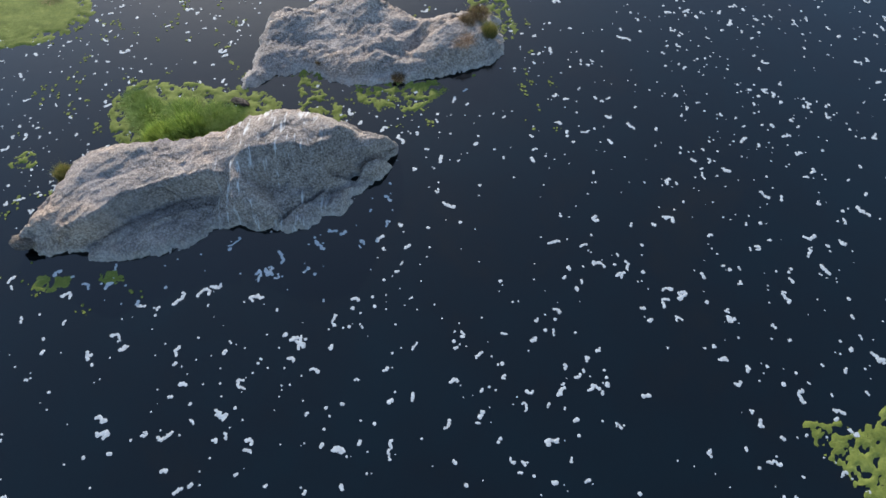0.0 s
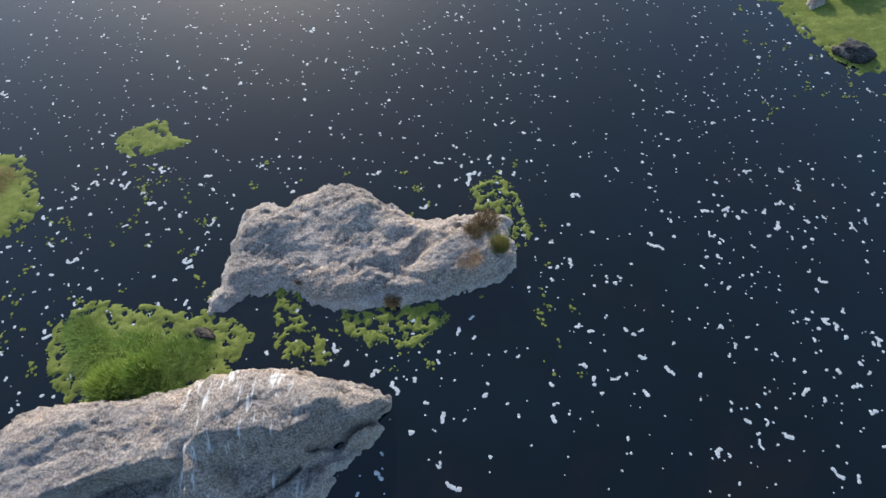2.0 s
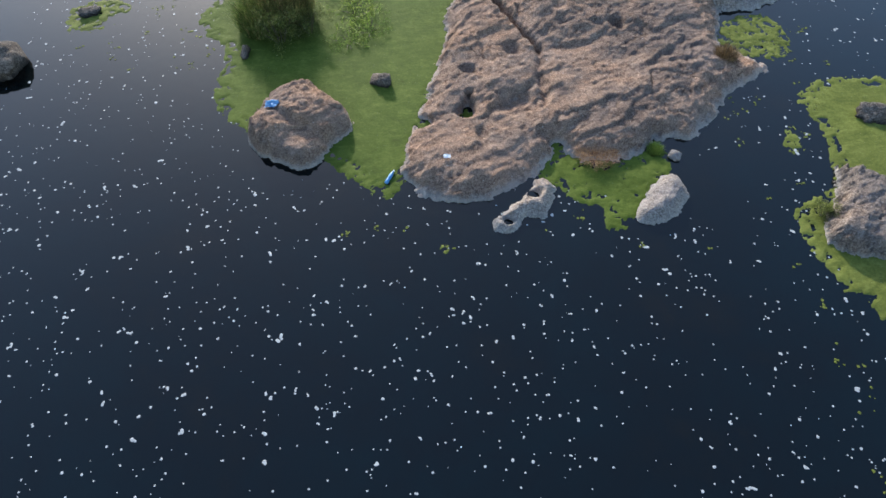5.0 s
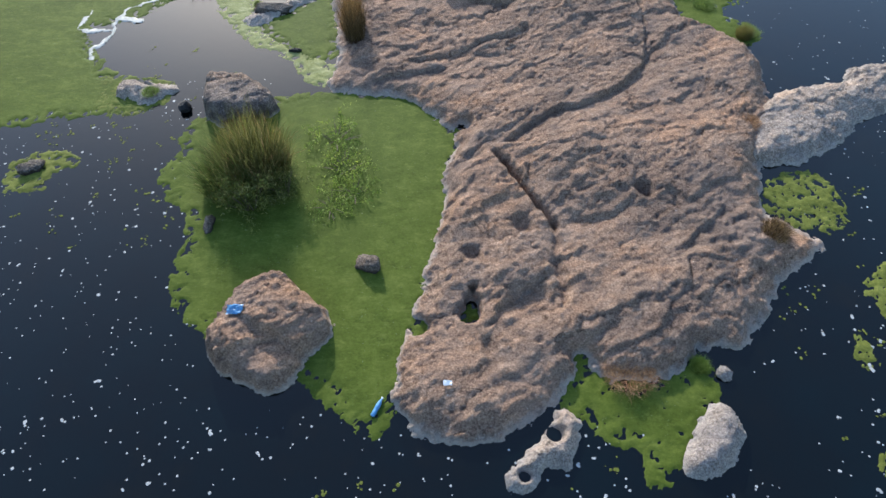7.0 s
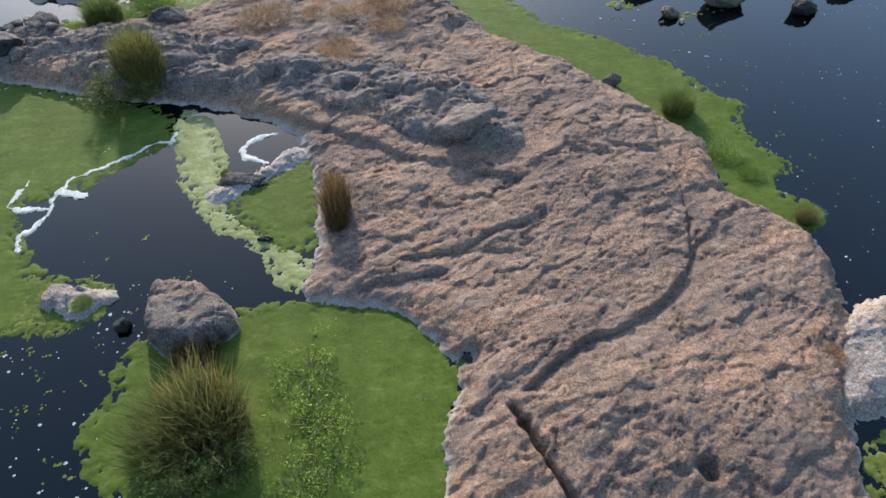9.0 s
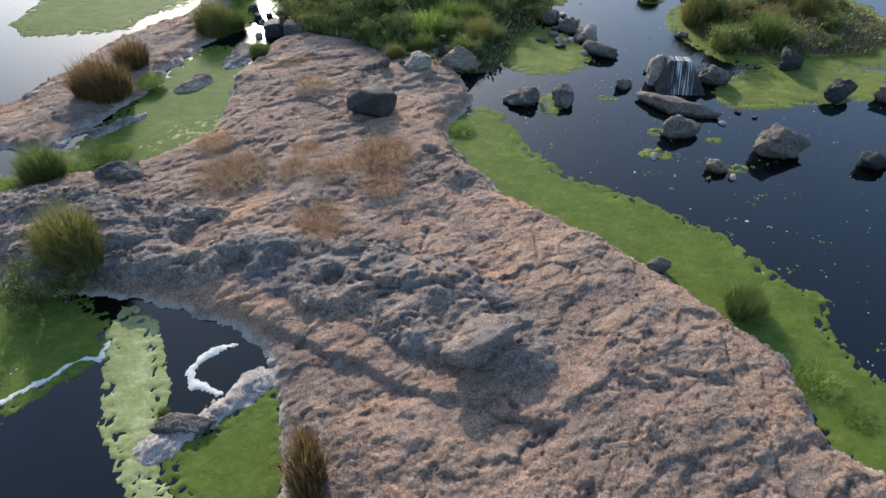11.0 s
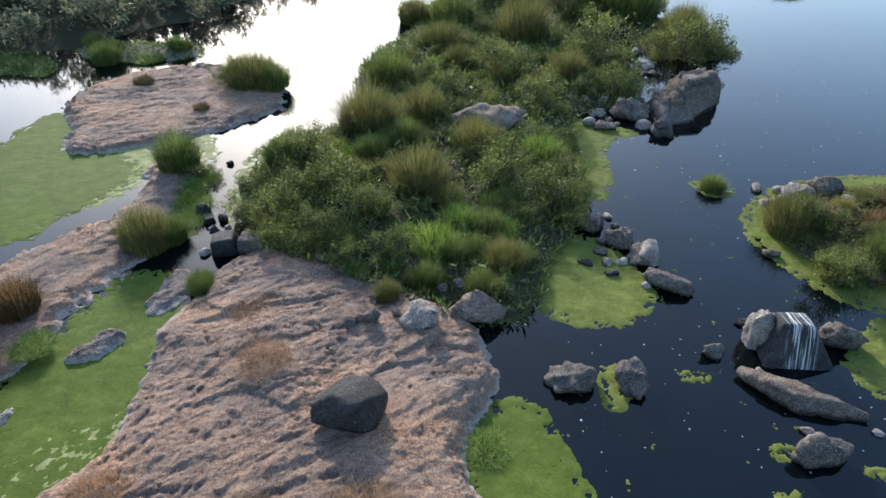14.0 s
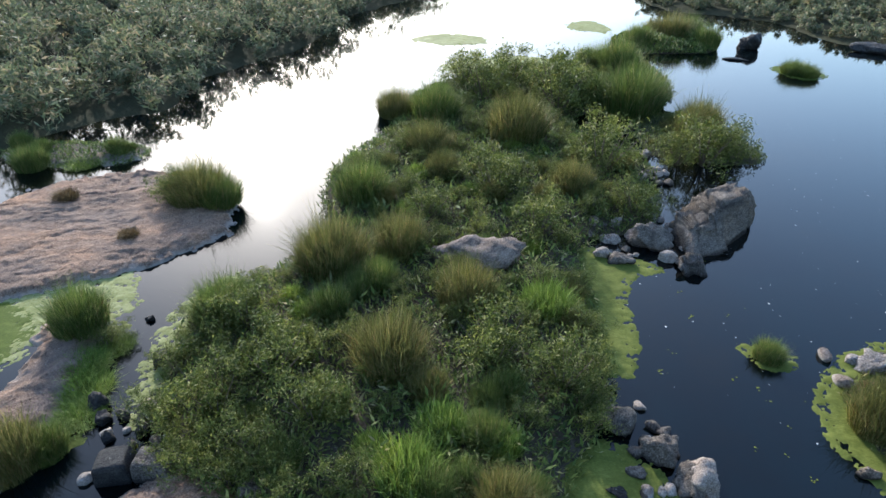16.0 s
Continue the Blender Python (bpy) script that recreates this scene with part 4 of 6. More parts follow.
KINDS = {
    "green": tussock("green", 3200, 0.72, 1.38, 0.46, 0.011, GRASS, "green grass tussock with arching blades", 201, dead=200),
    "olive": tussock("olive", 3200, 0.72, 1.42, 0.46, 0.011, GRASS_OLIVE, "olive-brown reed tussock with arching blades", 202, dead=450),
    "bright": tussock("bright", 1700, 0.7, 0.9, 0.5, 0.017, GRASS_BRIGHT, "fresh bright green grass clump", 203),
    "dry": tussock("dry", 1300, 0.85, 0.42, 1.5, 0.009, GRASS_DRY, "dry straw-coloured grass patch on rock", 204),
    "rust": tussock("rust", 900, 0.45, 0.45, 0.9, 0.014, GRASS_RUST, "rusty brown withered plant on rock", 205),
    "brown": tussock("brown", 2200, 0.62, 1.25, 0.42, 0.012, GRASS_RUST, "tall brown withered grass tussock on rock", 211, 0.5, dead=300),
    "low": tussock("low", 1900, 0.9, 0.5, 1.2, 0.014, GRASS_BRIGHT, "low bright green grass over weed", 206, 0.4),
    "reed": tussock("reed", 520, 0.42, 1.5, 0.30, 0.012, GRASS_RUST, "tall dry reed stand on the rock", 209, 0.3),
    "sprig": shrub(650, 1.1, 0.32, 0.06, GRASS_BRIGHT, "sparse leafy water plants over duckweed", 210),
    "leafy": shrub(3600, 1.0, 1.3, 0.054, LEAF, "dense leafy green shrub with pale tips", 207),
}
USED = set()


def plant(kind, x, y, z=0.0, s=1.0, turn=0.0, tall=1.0, label="", group=""):
    ob = KINDS[kind]
    z = ground_at(x, y) - 0.03 if z is None else z
    m = pose(x, y, z, 0, 0, turn) @ Matrix.Diagonal((s, s, s * tall, 1))
    if kind in USED:
        ob = copy_thing(ob, m)
        ob.matrix_basis = m
    else:
        USED.add(kind)
        ob.matrix_basis = m
    return tagged(ob, label, group=group)


rng = np.random.default_rng(5)


def scatter(outline, step, kinds, weights, smin, smax, z=0.4, margin=0.5, group="", tall=1.0, limit=999):
    p = np.array(outline, float)
    (x0, y0), (x1, y1) = p.min(0), p.max(0)
    gx, gy = np.meshgrid(np.arange(x0, x1, step), np.arange(y0, y1, step))
    gx = (gx + rng.uniform(-0.45, 0.45, gx.shape) * step).ravel()
    gy = (gy + rng.uniform(-0.45, 0.45, gy.shape) * step).ravel()
    d = inside_distance(gx, gy, outline)
    n = 0
    for x, y, k in zip(gx, gy, d):
        if k > margin and n < limit:
            n += 1
            lo = min(1.0, 0.6 + 0.2 * k)
            plant(str(rng.choice(kinds, p=weights)), float(x), float(y), z, float(rng.uniform(smin, smax)) * lo, float(rng.uniform(0, 360)), tall, group=group)


scatter(V_OUT, 1.75, ["green", "olive", "bright", "leafy"], [0.2, 0.14, 0.1, 0.56], 0.6, 0.95, None, 0.15, "plants of the overgrown islet")
scatter(P_OUT, 1.7, ["green", "olive", "leafy"], [0.3, 0.2, 0.5], 0.5, 0.8, None, 0.4, "plants of the small islet")
scatter(G_OUT, 1.6, ["green", "olive", "leafy", "dry"], [0.3, 0.25, 0.25, 0.2], 0.5, 0.8, None, 0.3, "plants of the grassy islet")


def scrub(outline, step, seed, smin, smax, label, count=330):
    """Scrub that clothes a far bank, joined as one."""
    r = np.random.default_rng(seed)
    p = np.array(outline, float)
    gx, gy = np.meshgrid(np.arange(p[:, 0].min(), p[:, 0].max(), step), np.arange(p[:, 1].min(), p[:, 1].max(), step))
    gx = (gx + r.uniform(-0.5, 0.5, gx.shape) * step).ravel()
    gy = (gy + r.uniform(-0.5, 0.5, gy.shape) * step).ravel()
    ok = inside_distance(gx, gy, outline) > -0.8
    verts = []
    for k, (x, y, z) in enumerate(zip(gx[ok], gy[ok], ground_at(gx[ok], gy[ok]))):
        size = smin + (smax - smin) * r.uniform(0, 1) ** 1.3
        verts.append(leaves(count, 1.5 * size, 2.1 * size, 0.27, seed + k, 16)[0] + np.array((x, y, z)))
    verts = np.concatenate(verts)
    ob = new("bank_scrub", mesh_of("bank_scrub", verts, np.arange(len(verts)).reshape(-1, 4), LEAF_FAR_HAZED, False))
    return tagged(ob, label, "scrub", kind="stuff")


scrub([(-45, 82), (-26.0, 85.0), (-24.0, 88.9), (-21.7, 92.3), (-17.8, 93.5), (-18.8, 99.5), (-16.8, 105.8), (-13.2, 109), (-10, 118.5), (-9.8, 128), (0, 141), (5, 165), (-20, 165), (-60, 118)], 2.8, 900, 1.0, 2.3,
      "olive and brown river bank scrub, haze painted into its leaf colour", 430)
scrub([(33, 135), (42, 130), (47.0, 124.2), (45.4, 116.3), (50.4, 112.6), (80, 105), (80, 150), (36, 160)], 2.3, 1900, 0.5, 1.0, "green scrub on the grassy bank, haze painted into its leaf colour")
F_OUT = [(20.6, 110.5), (26, 109.5), (31.5, 110.5), (31, 117), (26, 119), (21.5, 116)]
tagged(new("islet_ground", sheet("islet_ground", [F_OUT], 0.3, soil_height(0.35, 1.0, 66), SOIL)), "dark muddy ground of a far grassy islet", "ground", kind="structure")
weed([(33.0, 104.5), (35, 105.5), (38.2, 102.5), (36, 100.5), (33.8, 100.6)], 128, WEED_DEEP, GREEN, 0.4, 0, 0.1, 0.6)
weed([(-12.4, 50.2), (-11.0, 51.6), (-9.0, 52.4), (-8.6, 51.4), (-9.4, 50.2), (-11.0, 49.2), (-12.6, 48.9)], 129, WEED_PALE, "pale dried scum of duckweed along a pool", 0.4, 0.42)
weed([(0.5, 21.3), (1.2, 21.3), (1.2, 21.9), (0.5, 21.9)], 130, WEED_DEEP, "green duckweed in a pothole", 0.1)
for wx, wy, wr, ws in ((8.2, 53.0, 0.5, 131), (9.2, 48.6, 0.7, 132), (12.1, 47.5, 0.6, 133), (11.9, 49.5, 0.4, 134), (9.7, 50.2, 0.5, 135), (-9.6, -3.1, 0.5, 136), (-8.0, -3.0, 0.4, 137), (-11.4, 0.6, 0.4, 138), (0.3, 16.3, 0.35, 139)):
    weed([(wx - wr, wy - wr * 0.5), (wx + wr, wy - wr * 0.6), (wx + wr * 0.8, wy + wr * 0.5), (wx - wr * 0.7, wy + wr * 0.6)], ws, WEED, GREEN, 0.25, 0.42, 0.045)

# plants at their places
plant("olive", -3.5, 70.3, None, 2.12, 28)
plant("olive", -0.6, 71.6, None, 1.61, 46)
plant("green", -2.7, 77.1, None, 1.90, 43)
plant("olive", 0.9, 83.1, None, 1.79, 184)
plant("green", 1.5, 89.5, None, 2.23, 86)
plant("leafy", 5.4, 93.7, None, 2.46, 342)
plant("olive", 6.7, 85.5, None, 2.58, 157)
plant("leafy", 10.9, 80.6, None, 2.48, 128)
plant("leafy", 10.8, 92.1, None, 2.84, 310)
plant("green", 16.3, 92.1, None, 3.21, 108)
plant("olive", 19.4, 87.1, None, 2.05, 310)
plant("leafy", 17.9, 82.2, None, 2.39, 18)
plant("olive", 1.7, 79.7, None, 1.32, 297)
plant("leafy", 4.3, 77.7, None, 1.82, 348)
plant("leafy", 6.0, 73.2, None, 1.65, 81)
plant("olive", 8.6, 77.7, None, 1.53, 220)
plant("leafy", 11.4, 75.5, None, 1.43, 326)
plant("olive", -0.8, 64.0, None, 1.77, 201)
plant("olive", 2.1, 67.6, None, 1.58, 260)
plant("bright", 5.3, 67.2, None, 1.61, 190)
plant("leafy", 2.9, 64.2, None, 1.64, 278)
plant("leafy", 5.1, 63.1, None, 1.47, 227)
plant("leafy", -6.3, 62.2, None, 1.42, 257)
plant("leafy", -4.7, 63.6, None, 1.60, 137)
plant("leafy", -3.1, 61.7, None, 1.40, 18)
plant("leafy", -4.7, 60.5, None, 1.13, 14)
plant("bright", -0.1, 59.4, None, 1.49, 186)
plant("bright", 0.9, 61.0, None, 1.26, 238)
plant("olive", 2.5, 58.4, None, 1.08, 163)
plant("bright", 2.6, 60.4, None, 1.05, 194)
plant("leafy", -1.8, 59.1, None, 0.93, 216)
plant("green", -3.2, 67.0, None, 1.11, 269)
plant("leafy", -6.3, 66.4, None, 1.49, 84)
plant("green", -7.2, 67.0, None, 1.6, 286)
plant("leafy", -6.3, 60.1, None, 1.02, 90)
plant("green", 1.5, 57.0, None, 0.80, 120)
plant("olive", -1.9, 56.7, None, 0.65, 118)
plant("green", -0.4, 57.6, None, 0.82, 12)
plant("leafy", 5.7, 61.4, None, 0.86, 90)
plant("green", -1.4, 68.8, None, 1.17, 166)
plant("leafy", 0.7, 74.6, None, 1.39, 88)
plant("olive", -1.4, 91.4, None, 1.81, 69)
plant("leafy", 4.0, 96.7, None, 2.17, 261)
plant("leafy", 7.6, 96.8, None, 2.40, 261)
plant("green", 17.8, 101.6, None, 2.55, 184)
plant("leafy", 11.8, 94.5, None, 2.52, 263)
plant("green", 18.4, 94.2, None, 1.85, 345)
plant("green", 13.7, 93.5, None, 2.02, 286)
plant("leafy", 19.6, 82.8, None, 1.51, 93)
plant("olive", 18.4, 85.9, None, 1.65, 228)
plant("leafy", 16.2, 82.3, None, 1.49, 212)
plant("green", 15.7, 103.5, None, 1.67, 268)
plant("green", -12.5, 66.6, None, 1.45, 186, 1.05)
plant("leafy", -11.4, 66.0, None, 0.9, 40, 0.7)
plant("brown", -14.8, 53.2, None, 1.6, 20)
plant("brown", -15.7, 53.5, None, 1.5, 120)
plant("brown", -14.9, 56.3, None, 1.3, 70)
plant("olive", -11.9, 60.4, None, 1.35, 303, 1.15)
plant("green", -11.1, 60.9, None, 0.95, 80)
plant("green", -8.7, 57.3, None, 0.58, 181)
plant("low", -11.2, 63.6, None, 1.15, 185)
plant("low", -11.6, 64.6, None, 1.0, 35)
plant("low", -10.8, 62.4, None, 1.0, 95)
plant("low", -11.0, 65.8, None, 0.8, 228)
plant("green", -22.5, 82.1, None, 1.31, 82)
plant("green", -18.0, 83.7, None, 0.82, 204)
plant("olive", -11.4, 77.4, None, 2.2, 236, 0.8)
plant("green", -10.2, 77.0, None, 1.7, 36, 0.8)
plant("leafy", -12.6, 77.4, None, 1.4, 136, 0.9)
plant("rust", -18.2, 77.3, None, 1.5, 335)
plant("rust", -13.4, 73.3, None, 1.1, 35)
plant("low", -19.8, 82.6, None, 1.28, 271)
plant("green", -8.9, 57.7, None, 0.71, 142)
plant("low", -13.9, 48.8, None, 0.87, 263)
plant("low", -14.6, 47.6, None, 0.85, 181)
plant("low", -13.1, 49.1, None, 0.67, 338)
plant("low", -13.5, 54.5, None, 0.81, 232)
plant("olive", -11.5, 42.0, None, 1.03, 236)
plant("leafy", -11.6, 41.3, None, 0.83, 179)
plant("olive", -11.8, 42.2, None, 1.31, 290)
plant("leafy", -12.9, 40.9, None, 1.00, 285)
plant("green", -15.2, 47.2, None, 1.15, 233)
plant("low", -16.3, 46.2, None, 0.81, 249)
plant("dry", -3.3, 34.9, None, 0.65, 337)
plant("green", -7.4, 36.7, None, 0.24, 113)
plant("dry", -5.3, 46.8, None, 0.87, 166)
plant("dry", -8.1, 46.7, None, 1.29, 358)
plant("dry", -4.1, 44.1, None, 1.07, 85)
plant("dry", -2.3, 47.5, None, 1.17, 315)
plant("dry", 5.0, 19.7, None, 0.81, 137)
plant("bright", 6.9, 19.9, None, 0.38, 245)
plant("rust", 10.1, 24.0, None, 0.97, 158)
plant("dry", 10.8, 28.7, None, 0.45, 155)
plant("olive", 12.4, 34.1, None, 0.46, 258)
plant("green", 9.7, 40.1, None, 0.87, 287)
plant("low", 12.7, 34.4, None, 0.50, 265)
plant("low", 10.8, 37.4, None, 0.72, 259)
plant("low", 11.4, 36.3, None, 0.54, 333)
plant("low", 1.2, 50.5, None, 0.75, 315)
plant("dry", -9.0, 48.9, None, 0.92, 301)
plant("dry", -7.5, 46.9, None, 1.32, 208)
plant("dry", -5.0, 48.1, None, 0.90, 159)
plant("dry", -2.0, 47.8, None, 1.48, 106)
plant("dry", -2.0, 45.9, None, 1.00, 250)
plant("dry", -4.0, 46.6, None, 0.93, 262)
plant("dry", -3.2, 47.1, None, 0.86, 187)
plant("dry", -4.1, 43.2, None, 1.05, 350)
plant("dry", -6.4, 56.1, None, 1.08, 319)
plant("dry", -5.6, 53.4, None, 1.06, 38)
plant("rust", 1.3, 5.4, None, 0.75, 174)
plant("rust", 0.9, 5.0, None, 0.6, 74)
plant("rust", -3.5, 3.9, None, 0.21, 4)
plant("rust", -1.1, 3.4, None, 0.45, 97)
plant("olive", 1.6, 4.7, None, 0.34, 54)
plant("dry", 0.8, 4.3, None, 0.40, 30)
plant("low", -8.3, 2.2, None, 0.65, 294)
plant("low", -7.3, 2.1, None, 0.71, 334)
plant("low", -6.3, 2.0, None, 0.65, 25)
plant("low", -7.6, 1.3, None, 0.63, 139)
plant("bright", -7.7, 1.3, None, 0.71, 302)
plant("low", -6.5, 1.3, None, 0.63, 116)
plant("bright", -7.0, 1.6, None, 0.72, 349)
plant("low", -5.8, 2.0, None, 0.47, 54)
plant("low", -8.8, 2.7, None, 0.48, 267)
plant("rust", -10.1, -0.1, None, 0.30, 69)
plant("olive", -10.1, 0.1, None, 0.33, 136)
plant("rust", -6.6, 29.2, None, 1.5, 40, 1.3)
plant("olive", -5.9, 27.1, None, 1.68, 125)
plant("green", -6.6, 26.5, None, 1.33, 107)
plant("leafy", -5.8, 25.6, None, 1.00, 30)
plant("leafy", -4.8, 26.1, None, 0.77, 216)
plant("leafy", 11.3, 17.3, None, 0.42, 16)
plant("dry", 12.9, 15.5, None, 0.39, 29)
plant("dry", -12.5, 7.3, None, 0.58, 185)
plant("olive", 15.0, 61.1, None, 1.43, 184)
plant("rust", 17.6, 62.0, None, 1.43, 88)
plant("rust", 16.6, 61.2, None, 1.9, 8, 1.3)
plant("rust", 18.6, 60.6, None, 2.0, 128, 1.2)
plant("rust", 20.2, 62.4, None, 1.9, 218, 1.2)
plant("green", 15.5, 58.0, None, 1.13, 127)
plant("leafy", 15.7, 60.7, None, 1.17, 344)
plant("olive", 21.3, 61.3, None, 1.31, 12)
plant("leafy", 15.2, 57.6, None, 1.15, 42)
plant("green", 17.7, 58.5, None, 1.27, 58)
plant("olive", 15.6, 61.4, None, 1.18, 34)
plant("green", 13.1, 64.6, None, 0.8, 12, 0.85)
plant("green", 23.2, 112.2, None, 1.91, 20)
plant("olive", 27.7, 114.9, None, 2.37, 10)
plant("green", 30.4, 112.3, None, 1.92, 191)
plant("olive", 26.3, 116.2, None, 1.81, 130)
plant("green", 30.7, 117.8, None, 2.06, 65)
plant("green", 34.6, 102.7, None, 1.6, 80, 0.7)
plant("green", 35.4, 101.8, None, 1.4, 94, 0.7)

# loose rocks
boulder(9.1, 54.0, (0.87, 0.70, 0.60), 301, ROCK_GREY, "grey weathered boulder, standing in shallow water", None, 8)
boulder(10.7, 55.5, (0.44, 0.35, 0.30), 302, ROCK_DARK, "dark basalt boulder, small, at the waterline", None, 19)
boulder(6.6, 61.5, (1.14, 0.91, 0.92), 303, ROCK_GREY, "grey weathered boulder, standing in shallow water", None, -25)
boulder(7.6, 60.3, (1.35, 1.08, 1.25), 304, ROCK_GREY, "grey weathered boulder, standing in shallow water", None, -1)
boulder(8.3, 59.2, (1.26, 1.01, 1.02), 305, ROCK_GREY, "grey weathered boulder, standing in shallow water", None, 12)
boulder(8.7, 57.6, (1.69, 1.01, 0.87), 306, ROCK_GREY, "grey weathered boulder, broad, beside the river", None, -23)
boulder(6.8, 58.3, (0.53, 0.43, 0.31), 307, ROCK_DARK, "dark basalt boulder, small, at the waterline", None, -10)
boulder(5.9, 59.0, (0.63, 0.38, 0.22), 308, ROCK_DARK, "dark basalt boulder, small, at the waterline", None, -16)
boulder(7.7, 61.4, (0.57, 0.46, 0.39), 309, ROCK_GREY, "grey weathered boulder, small, at the waterline", None, -23)
boulder(9.4, 71.3, (1.21, 0.85, 0.70), 310, ROCK_GREY, "grey weathered boulder, standing in shallow water", None, -25)
boulder(11.5, 72.8, (1.88, 1.51, 1.51), 311, ROCK_GREY, "grey weathered boulder, broad, beside the river", None, -3)
boulder(12.4, 70.9, (1.14, 0.91, 0.66), 312, ROCK_GREY, "grey weathered boulder, standing in shallow water", None, 14)
boulder(8.3, 59.3, (1.22, 1.10, 0.99), 315, ROCK_PALE, "pale pinkish granite boulder, standing in shallow water", None, 22)
boulder(-0.6, 55.2, (1.32, 1.05, 1.14), 317, ROCK_PALE, "pale pinkish granite boulder at the foot of tall grass", None, -7)
boulder(1.35, 56.0, (1.7, 1.5, 1.5), 318, ROCK_ASH, "grey weathered boulder, broad, beside the river", None, -4)
boulder(-2.3, 55.2, (0.60, 0.48, 0.69), 319, ROCK_GREY, "small grey stone resting on the granite shelf", None, 6)
boulder(-2.8, 55.4, (0.43, 0.34, 0.44), 320, ROCK_GREY, "small grey stone resting on the granite shelf", None, -24)
boulder(-3.1, 55.1, (0.39, 0.31, 0.40), 321, ROCK_GREY, "small grey stone resting on the granite shelf", None, -6)
boulder(-1.5, 55.5, (0.36, 0.29, 0.33), 322, ROCK_GREY, "small grey stone resting on the granite shelf", None, 3)
boulder(0.7, 55.6, (0.58, 0.46, 0.53), 323, ROCK_GREY, "small grey stone resting on the granite shelf", None, 10)
boulder(-4.6, 59.1, (0.93, 0.74, 0.64), 324, ROCK_GREY, "grey weathered boulder, standing in shallow water", None, 24)
boulder(-9.3, 62.3, (0.42, 0.38, 0.48), 327, ROCK_DARK, "dark basalt boulder, small, at the waterline", None, -23)
boulder(-8.5, 61.6, (0.41, 0.37, 0.38), 328, ROCK_DARK, "dark basalt boulder, small, at the waterline", None, -9)
boulder(-9.4, 61.4, (0.45, 0.40, 0.41), 329, ROCK_DARK, "dark basalt boulder, small, at the waterline", None, 23)
boulder(-9.0, 65.0, (0.55, 0.50, 0.57), 330, ROCK_DARK, "dark basalt boulder, small, at the waterline", None, 0)
boulder(-10.3, 67.4, (0.35, 0.32, 0.32), 331, ROCK_DARK, "dark basalt boulder, small, at the waterline", None, 14)
boulder(-10.3, 62.8, (0.70, 0.63, 0.73), 332, ROCK_DARK, "dark basalt boulder, standing in shallow water", None, 20)
boulder(-9.9, 62.2, (0.55, 0.50, 0.57), 333, ROCK_DARK, "dark basalt boulder, small, at the waterline", None, -16)
boulder(2.9, 70.6, (3.6, 2.6, 1.7), 338, ROCK_ASH, "broad grey-brown boulder among tall grass", None, 8, 0.4)
boulder(15.0, 87.9, (0.77, 0.62, 0.80), 339, ROCK_DARK, "dark basalt boulder, standing in shallow water", None, -5)
boulder(16.7, 63.9, (1.48, 0.89, 0.85), 340, ROCK_PALE, "pale pinkish granite boulder, standing in shallow water", None, -19)
boulder(18.2, 64.0, (1.48, 1.18, 1.19), 341, ROCK_GREY, "grey weathered boulder, standing in shallow water", None, -24)
boulder(17.9, 55.9, (1.62, 1.30, 1.30), 342, ROCK_DARK, "dark basalt boulder, broad, beside the river", None, 3)
boulder(13.6, 59.4, (0.64, 0.45, 0.37), 343, ROCK_GREY, "grey weathered boulder, small, at the waterline", None, -17)
boulder(-9.0, 30.2, (0.49, 0.44, 0.51), 344, ROCK_DARK, "dark basalt boulder, small, at the waterline", None, 8)
boulder(-13.4, 27.4, (0.75, 0.7, 0.4), 345, ROCK_GREY, "grey weathered boulder ringed with weed", None, 12)
boulder(-6.7, 36.4, (1.28, 0.77, 0.52), 348, ROCK_GREY, "grey weathered boulder, standing in shallow water", None, 6)
boulder(-7.0, 24.8, (0.42, 0.63, 0.48), 349, ROCK_GREY, "grey weathered boulder, small, at the waterline", None, 7)
boulder(-5.5, 33.6, (0.50, 0.25, 0.17), 350, ROCK_DARK, "dark basalt boulder, small, at the waterline", None, -5)
boulder(7.4, 41.9, (0.66, 0.59, 0.68), 351, ROCK_GREY, "grey weathered boulder, small, at the waterline", None, -16)
boulder(-12.2, 46.9, (1.73, 1.21, 0.60), 352, ROCK_GREY, "grey weathered boulder, broad, beside the river", None, -4)
boulder(14.6, 21.4, (1.28, 0.90, 0.66), 355, ROCK_GREY, "grey weathered boulder, standing in shallow water", None, 13)
boulder(13.0, 15.0, (0.58, 0.87, 0.67), 356, ROCK_GREY, "grey weathered boulder, small, at the waterline", None, 1)
boulder(14.4, 15.6, (1.47, 1.76, 1.01), 357, ROCK_GREY, "grey weathered boulder, standing in shallow water", None, 16)
boulder(13.2, 12.0, (0.84, 0.50, 0.39), 358, ROCK_GREY, "grey weathered boulder, standing in shallow water", None, -24)
boulder(13.4, 12.0, (1.12, 0.78, 0.64), 359, ROCK_DARK, "dark basalt boulder, standing in shallow water", None, 19)
boulder(7.5, 19.6, (0.35, 0.42, 0.24), 360, ROCK_PALE, "pale pinkish granite boulder, small, at the waterline", None, 10)
boulder(-1.9, 23.2, (0.80, 0.56, 0.55), 361, ROCK_GREY, "grey weathered boulder, standing in shallow water", None, -17)
boulder(35.0, 112.3, (2.71, 1.90, 2.18), 362, ROCK_DARK, "dark basalt boulder, broad, beside the river", None, 17)
boulder(47.2, 111.0, (3.50, 2.45, 1.21), 363, ROCK_DARK, "dark basalt boulder, broad, beside the river", None, -22)
boulder(31.6, 107.7, (2.22, 1.11, 0.31), 364, ROCK_DARK, "dark basalt boulder, broad, beside the river", None, -9)
